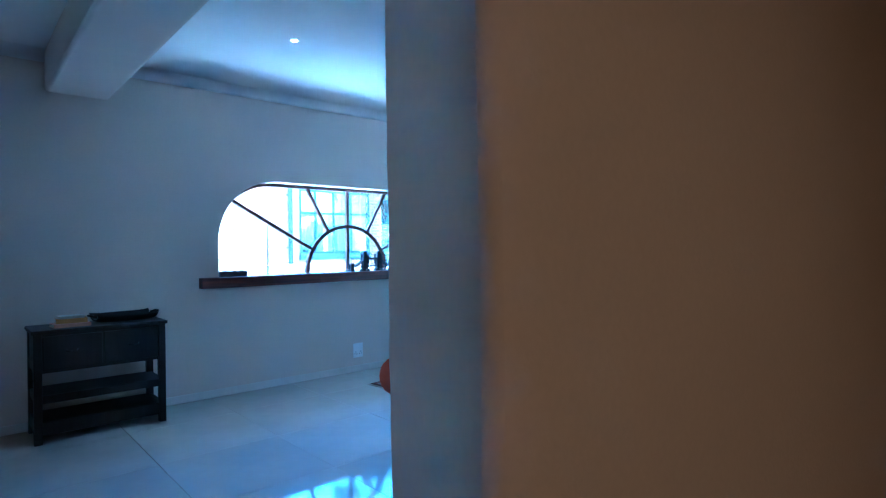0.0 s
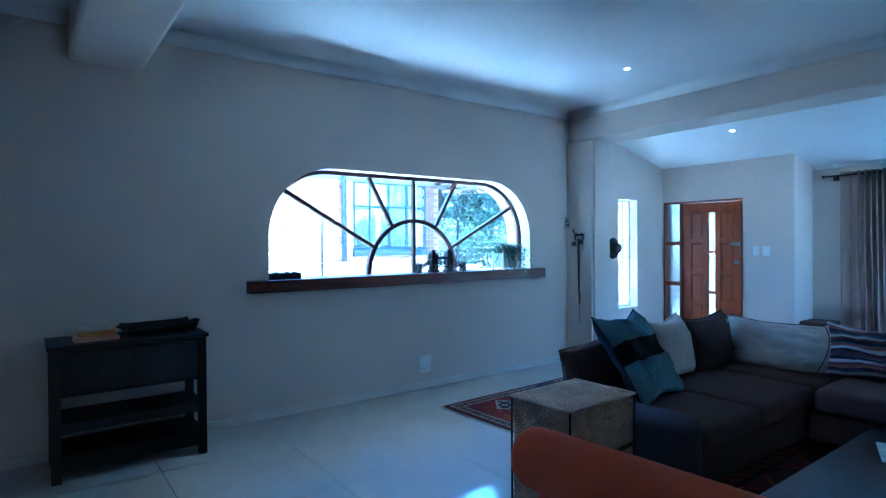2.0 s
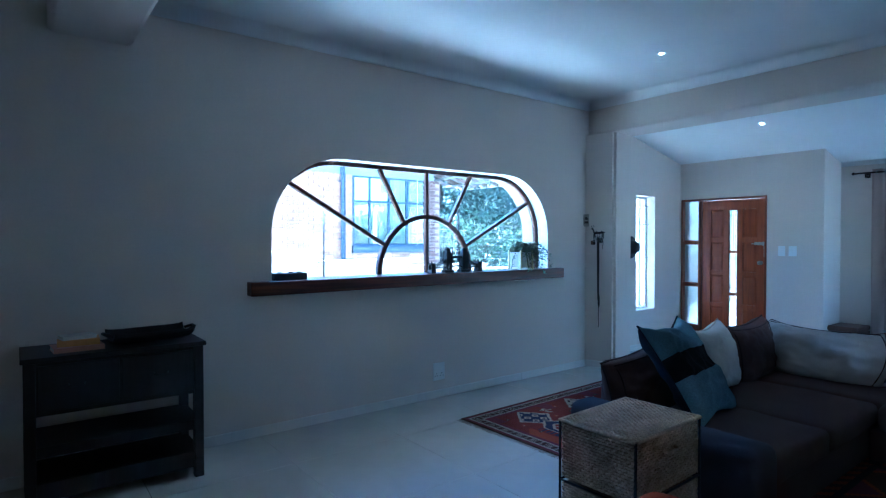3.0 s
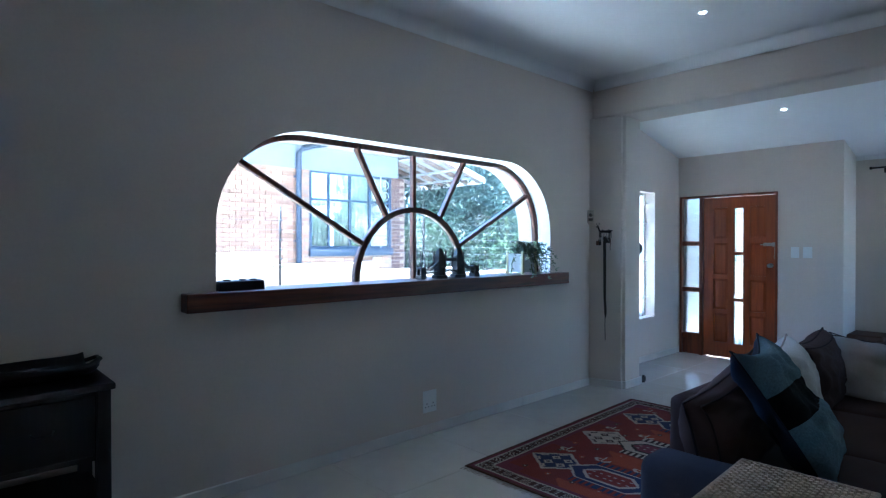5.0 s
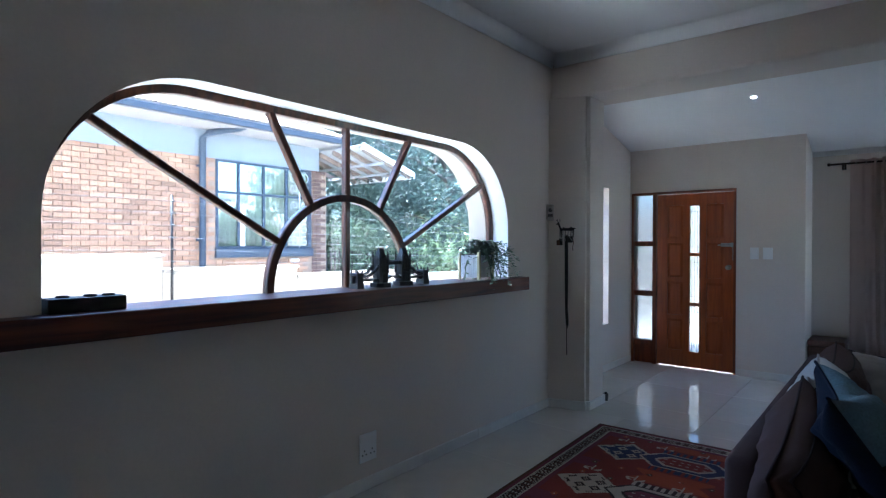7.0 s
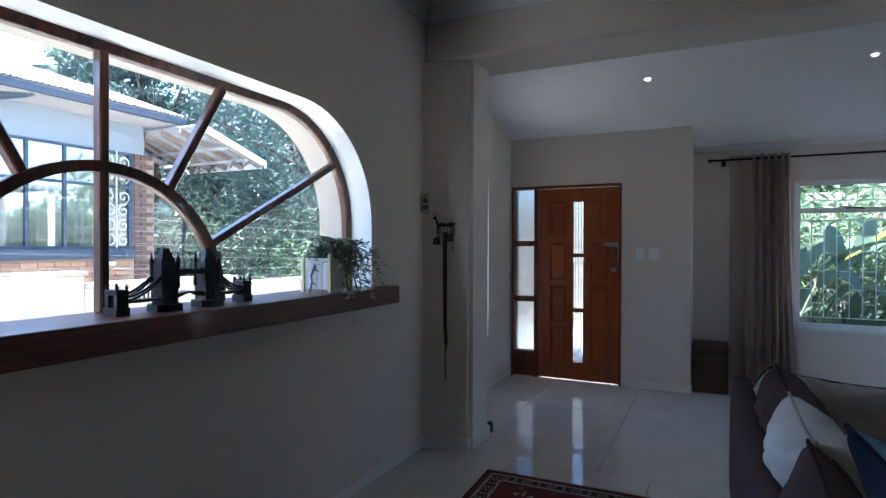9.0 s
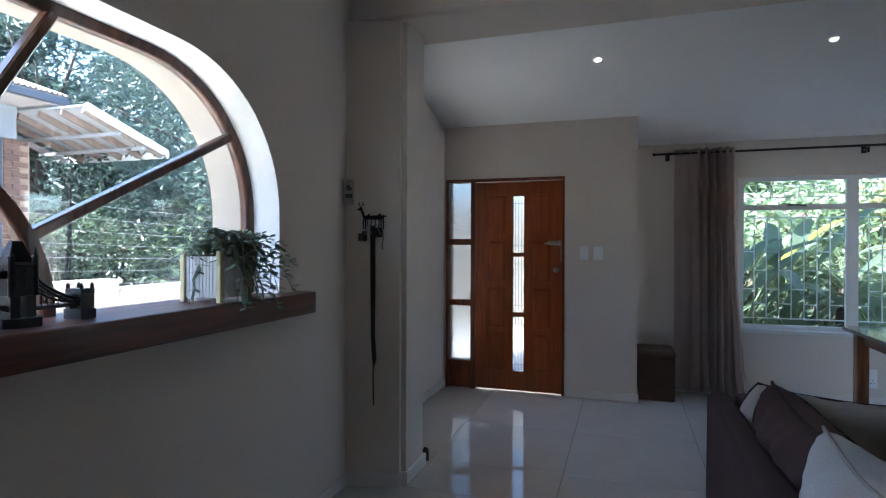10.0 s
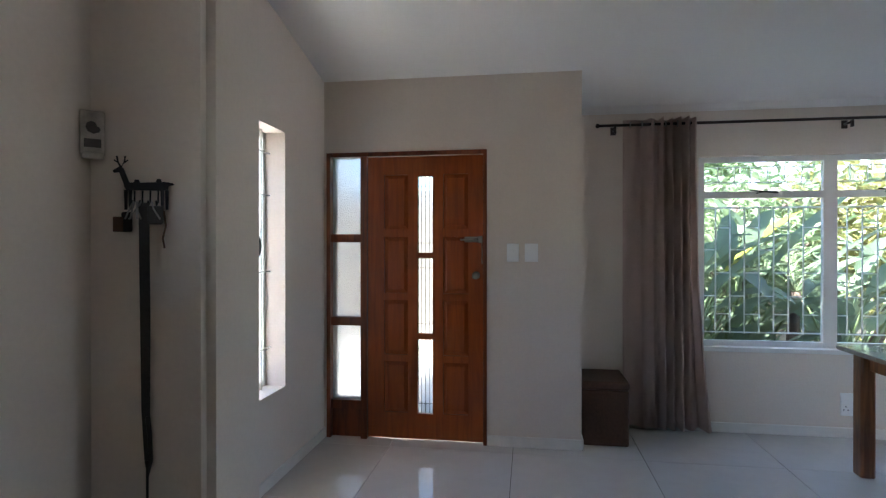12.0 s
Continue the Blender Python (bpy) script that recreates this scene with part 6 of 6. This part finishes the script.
def rug(name, label, w, d, m, cell, fringe=True, pick=None):
    r = thing(name, label, "rug", at=m)
    ni, nj = int(w / cell), int(d / cell)
    verts = [((i / ni - 0.5) * w, (j / nj - 0.5) * d, 0.009 + 0.0012 * math.sin(i * 0.13) * math.sin(j * 0.11) + (0.0006 if (i + j) % 2 else 0)) for i in range(ni + 1) for j in range(nj + 1)]
    n0 = len(verts)
    faces = [(i * (nj + 1) + j, (i + 1) * (nj + 1) + j, (i + 1) * (nj + 1) + j + 1, i * (nj + 1) + j + 1) for i in range(ni) for j in range(nj)]
    idx = [(pick or rug_colour)(i, j, ni, nj) for i in range(ni) for j in range(nj)]
    ring = [i * (nj + 1) for i in range(ni + 1)] + [ni * (nj + 1) + j for j in range(1, nj + 1)] + [i * (nj + 1) + nj for i in range(ni - 1, -1, -1)] + [j for j in range(nj - 1, 0, -1)]
    low = {k: n0 + q for q, k in enumerate(ring)}
    verts += [(verts[k][0], verts[k][1], 0.0005) for k in ring]
    for a, b in zip(ring, ring[1:] + ring[:1]):
        faces.append((low[a], low[b], b, a)); idx.append(6)
    me = bpy.data.meshes.new(name)
    me.from_pydata(verts, [], faces)
    for mm in RUGM:
        me.materials.append(mm)
    me.polygons.foreach_set("material_index", idx)
    pile = new("woven_field", me); pile.parent = r
    if fringe:
        for s in (-1, 1):
            bm = B()
            y = -d / 2
            while y < d / 2:
                L = random.uniform(0.02, 0.05)
                a = (s * w / 2, y, 0.004); b2 = (s * (w / 2 + L), y + random.uniform(-0.008, 0.008), 0.002)
                tube(bm, [a, b2], 0.0016, 4)
                y += 0.009
            tagged(part("fringe", bm, RUGM[2], r), kind="stuff")
    return r
rug("kilim_rug", "red patterned wool kilim rug with ivory and navy medallions", 2.26, 1.55, frame_of((4.775, 4.985, 0.0), (1, 0.030, 0), (0, 0, 1)), 0.0105)
def dark_rug(i, j, ni, nj):
    e = min(i, j, ni - 1 - i, nj - 1 - j)
    if e < 3: return 6
    if e < 9: return 4 if (i + j) // 3 % 2 else 6
    if e < 11: return 3
    return 5 if (abs(i % 26 - 13) + abs(j % 26 - 13)) < 7 else (4 if (abs(i % 26 - 13) + abs(j % 26 - 13)) < 9 else 6)
rug("patterned_rug", "dark brown and rust patterned rug under the coffee table", 2.50, 1.55, frame_of((4.12, 2.72, 0.0), (1, 0.0, 0), (0, 0, 1)), 0.02, False, dark_rug)

# ---- ottoman box in the corner by the curtain ----
M_OTT = mat("brown_leather", (0.10, 0.048, 0.029), 0.62, grain=0.15, scale=60, stain=0.2, stain_scale=4, bump=0.25)
ott = thing("storage_box", "dark brown leather storage box behind the curtain", "storage box", at=pose(8.805, 4.515, 0))
bm = B(); box(bm, -0.21, 0.21, -0.162, 0.162, 0.0, 0.39, bevel=0.012)
part("body", bm, M_OTT, ott)
bm = B(); box(bm, -0.216, 0.216, -0.166, 0.166, 0.392, 0.455, bevel=0.02, seg=3)
part("lid", bm, M_OTT, ott)

# ---- dining table ----
M_TABLE = wood("golden_brown_wood", (0.13, 0.045, 0.016), (0.30, 0.115, 0.040), 0.35, (12, 12, 1.2))
M_TTOP = mat("polished_stone_top", (0.34, 0.32, 0.29), 0.06, grain=0.2, scale=60, stain=0.12, stain_scale=6, spec=0.8)
dt = thing("dining_table", "wooden dining table with a polished pale top", "dining table", at=pose(7.80, 2.565, 0))
bm = B()
pts = []
for cx, cy, a0 in ((0.64, 0.44, 0), (-0.64, 0.44, 90), (-0.64, -0.44, 180), (0.64, -0.44, 270)):
    pts += [(cx + 0.10 * math.cos(radians(a0 + k * 15)), cy + 0.10 * math.sin(radians(a0 + k * 15))) for k in range(7)]
prism(bm, pts, "z", 0.748, 0.775)
bmesh.ops.bevel(bm, geom=[e for e in bm.edges if abs(e.verts[0].co.z - e.verts[1].co.z) < 1e-5], offset=0.005, segments=2, affect="EDGES")
part("tabletop", bm, M_TTOP, dt)
for s in (-1, 1):
    boxpart("apron", M_TABLE, dt, (-0.56, 0.56, s * 0.44 - 0.012, s * 0.44 + 0.012, 0.655, 0.747), 0.003)
    boxpart("apron", M_TABLE, dt, (s * 0.58 - 0.012, s * 0.58 + 0.012, -0.42, 0.42, 0.655, 0.747), 0.003)
for sx in (-1, 1):
    for sy in (-1, 1):
        bm = B(); box(bm, sx * 0.51 - 0.048, sx * 0.51 + 0.048, sy * 0.455 - 0.042, sy * 0.455 + 0.042, 0, 0.747, bevel=0.012)
        part("leg", bm, M_TABLE, dt)
tp = thing("table_plant", "small dark green spiky potted plant on the dining table", "potted plant", at=pose(8.12, 2.72, 0.775))
bm = B(); lathe(bm, [(0.055, 0), (0.075, 0.10), (0.080, 0.12), (0.068, 0.12), (0.062, 0.10), (0.0, 0.10)], 20)
part("pot", bm, M_POT, tp)
M_TPL = leafy("spiky_leaf", (0.03, 0.07, 0.025), 0.2, 0.3)
rnd = random.Random(5)
for i in range(30):
    a, e, L = rnd.uniform(0, math.tau), rnd.uniform(0.15, 1.3), rnd.uniform(0.16, 0.30)
    d = Vector((math.cos(a) * math.cos(e), math.sin(a) * math.cos(e), math.sin(e)))
    sd = d.cross(Vector((0, 0, 1))).normalized() * 0.011
    bm = B(); prev = None
    for k in range(7):
        t = k / 6
        p = Vector((0, 0, 0.10)) + d * L * t - Vector((0, 0, 0.10 * t * t))
        w = sd * (1 - t) ** 0.7
        cur = (bm.verts.new(p - w), bm.verts.new(p - Vector((0, 0, 0.004))), bm.verts.new(p + w))
        if prev:
            bm.faces.new((prev[0], prev[1], cur[1], cur[0])); bm.faces.new((prev[1], prev[2], cur[2], cur[1]))
        prev = cur
    part("leaf", bm, M_TPL, tp)

# ---- garden beyond the window ----
M_BAN = leafy("paddle_leaf", (0.16, 0.225, 0.15), 0.45, 0.35)
M_BANY = leafy("yellow_leaf", (0.36, 0.36, 0.05), 0.5, 0.3)
M_STALK = mat("green_stalk", (0.10, 0.15, 0.06), 0.6, grain=0.15)
def paddle(bm, base, tip_dir, stalk, L, W, droop):
    """One long-stalked paddle leaf with a folded midrib and a torn edge."""
    d = Vector(tip_dir).normalized()
    up = Vector((0, 0, 1))
    p0 = Vector(base)
    p1 = p0 + up * stalk * 0.75 + d * stalk * 0.35
    side = d.cross(up).normalized()
    prev = None
    n = 14
    for k in range(n + 1):
        t = k / n
        q = p1 + (d * 0.75 + up * 0.75) * L * t - up * droop * t * t * L
        w = W * math.sin(math.pi * min(1, 0.06 + t * 0.94)) ** 0.7 * (1 - 0.2 * t) * (1 + 0.10 * math.sin(t * 39))
        fold = up * w * 0.35
        cur = (bm.verts.new(q - side * w + fold), bm.verts.new(q), bm.verts.new(q + side * w + fold))
        if prev:
            for j in (0, 1):
                bm.faces.new((prev[j], prev[j + 1], cur[j + 1], cur[j])).smooth = True
        prev = cur
    return p0, p1
def strelitzia(x, y, h, n, seed, yellow=0.0):
    rnd = random.Random(seed)
    s = thing("strelitzia_plant", "large paddle-leaved green garden plant outside the window", "garden plant", group="garden plants outside the window", at=pose(x, y, -0.14))
    for i in range(n):
        a = rnd.uniform(0, math.tau)
        st = h * rnd.uniform(0.3, 0.75)
        bm = B()
        base = (rnd.uniform(-.18, .18), rnd.uniform(-.18, .18), 0)
        p0, p1 = paddle(bm, base, (math.cos(a), math.sin(a), 0), st, h * rnd.uniform(0.30, 0.52), rnd.uniform(0.06, 0.125), rnd.uniform(0.1, 0.9))
        leaf = part("leaf", bm, M_BANY if rnd.random() < yellow else M_BAN, s)
        bm = B(); tube(bm, [p0, p0.lerp(p1, 0.5) + Vector((0, 0, 0.03 * st)), p1], 0.016, 6, taper=[1, 0.8, 0.5])
        part("stalk", bm, M_STALK, leaf)
strelitzia(10.35, 3.75, 2.3, 34, 31, 0.03)
strelitzia(10.9, 2.9, 2.5, 34, 32, 0.03)
strelitzia(11.2, 4.6, 2.6, 30, 33, 0.03)
strelitzia(10.6, 1.9, 2.1, 30, 34, 0.03)
strelitzia(11.6, 1.6, 2.4, 26, 36, 0.03)
strelitzia(10.3, 3.05, 1.3, 20, 37, 0.0)
tree("bush", "tall blue-green leafy bush by the garden wall", 12.2, 2.4, 2.6, 1.15, 1.5, (0.14, 0.20, 0.10), 41, 3600, 0.07)
tree("bush", "tall green bush by the garden wall", 12.4, 4.6, 3.0, 1.25, 1.8, (0.10, 0.17, 0.085), 42, 3600, 0.10)
tree("bush", "leafy green bush by the garden wall", 12.3, 0.6, 2.6, 1.2, 1.6, (0.22, 0.22, 0.08), 43, 3600, 0.09)
tree("tree", "leafy tree standing behind the garden wall", 16.5, 2.5, 6.0, 2.6, 3.6, (0.08, 0.13, 0.04), 44, 7000, 0.11)
# one big yellowing leaf and feathery palm fronds among them
yl = thing("banana_plant", "tall yellowing banana leaf on a green stalk outside the window", "garden plant", group="garden plants outside the window", at=pose(9.95, 3.85, -0.14))
bm = B()
p0, p1 = paddle(bm, (0, 0, 0), (0.15, -1, 0), 1.75, 0.95, 0.13, 0.15)
lf = part("leaf", bm, M_BANY, yl)
bm = B(); tube(bm, [p0, p0.lerp(p1, 0.5) + Vector((0, 0, 0.05)), p1], 0.022, 6, taper=[1, 0.8, 0.5])
part("stalk", bm, M_STALK, lf)
M_PALM = leafy("palm_frond", (0.16, 0.215, 0.12), 0.4, 0.4)
def palm(x, y, h, n, seed):
    rnd = random.Random(seed)
    pl = thing("palm_plant", "green palm with narrow feathery fronds outside the window", "garden plant", group="garden plants outside the window", at=pose(x, y, -0.14))
    bm = B(); tube(bm, [(0, 0, 0), (0.02, 0.02, h * 0.3), (0, 0, h * 0.55)], 0.06, 8, taper=[1.2, 1, 0.8])
    part("trunk", bm, M_BARK, pl)
    for i in range(n):
        a, e = rnd.uniform(0, math.tau), rnd.uniform(0.3, 1.3)
        d = Vector((math.cos(a) * math.cos(e), math.sin(a) * math.cos(e), math.sin(e)))
        L = h * rnd.uniform(0.45, 0.65)
        side = d.cross(Vector((0, 0, 1))).normalized()
        mid = [Vector((0, 0, h * 0.55)) + d * L * t - Vector((0, 0, 0.55 * L * t * t)) for t in (k / 20 for k in range(21))]
        bm = B(); tube(bm, mid[::4], 0.008, 5, taper=[1, 0.9, 0.7, 0.5, 0.3, 0.2])
        for k in range(3, 21):
            for sg in (-1, 1):
                ll = 0.30 * math.sin(math.pi * (0.15 + 0.8 * k / 20)) * rnd.uniform(0.8, 1.1)
                q = (side * sg + d * 0.7 + Vector((0, 0, rnd.uniform(-0.5, 0)))).normalized()
                w = q.cross(Vector((0, 0, 1))).normalized() * 0.011
                p = mid[k]
                bm.faces.new([bm.verts.new(v) for v in (p, p + q * ll * 0.4 + w, p + q * ll, p + q * ll * 0.4 - w)])
        part("frond", bm, M_PALM, pl)
palm(10.75, 3.35, 2.2, 16, 61)
palm(10.5, 2.45, 2.0, 14, 62)
palm(11.4, 3.8, 2.8, 16, 63)

# ---- floor tiles ----
def tile_mesh(w, d):
    bm = B()
    g = 0.0016
    x0, x1, y0, y1 = -w / 2 + g, w / 2 - g, -d / 2 + g, d / 2 - g
    b = 0.0012
    lo = [bm.verts.new((x, y, -0.006)) for x, y in ((x0, y0), (x1, y0), (x1, y1), (x0, y1))]
    mid = [bm.verts.new((x, y, -b)) for x, y in ((x0, y0), (x1, y0), (x1, y1), (x0, y1))]
    top = [bm.verts.new((x, y, 0)) for x, y in ((x0 + b, y0 + b), (x1 - b, y0 + b), (x1 - b, y1 - b), (x0 + b, y1 - b))]
    bm.faces.new(top)
    for r, s in ((lo, mid), (mid, top)):
        for i in range(4):
            bm.faces.new((r[i], r[(i + 1) % 4], s[(i + 1) % 4], s[i]))
    return mesh_of("tile", bm, M_TILE)


tile_meshes = {}
def lay(xs, ys):
    for a, b in zip(xs, xs[1:]):
        for c, d in zip(ys, ys[1:]):
            key = (round(b - a, 3), round(d - c, 3))
            if key not in tile_meshes:
                tile_meshes[key] = tile_mesh(*key)
            t = new("tile", tile_meshes[key])
            t.parent = floor
            t.location = ((a + b) / 2, (c + d) / 2, random.uniform(-0.0004, 0.0004))
            t.rotation_euler = (random.gauss(0, 0.0005), random.gauss(0, 0.0005), 0)


def cuts(lo, hi, start, step):
    v = [lo]
    k = math.ceil((lo - start) / step + 1e-6)
    while start + k * step < hi - 1e-6:
        v.append(start + k * step)
        k += 1
    return v + [hi]

lay(cuts(XL, 6.16, 1.29, 0.86), cuts(-2.0, YW, 4.84, 0.86))
lay(cuts(6.16, XF, 7.50, 0.86), cuts(1.3, YE, 4.295, 0.86))
bm = B(); box(bm, XD + 0.001, XD + 0.24, DOOR[0], DOOR[1], -0.10, -0.006)
structure("door_threshold", bm, M_PAVE, "pale stone threshold under the front door", "threshold")
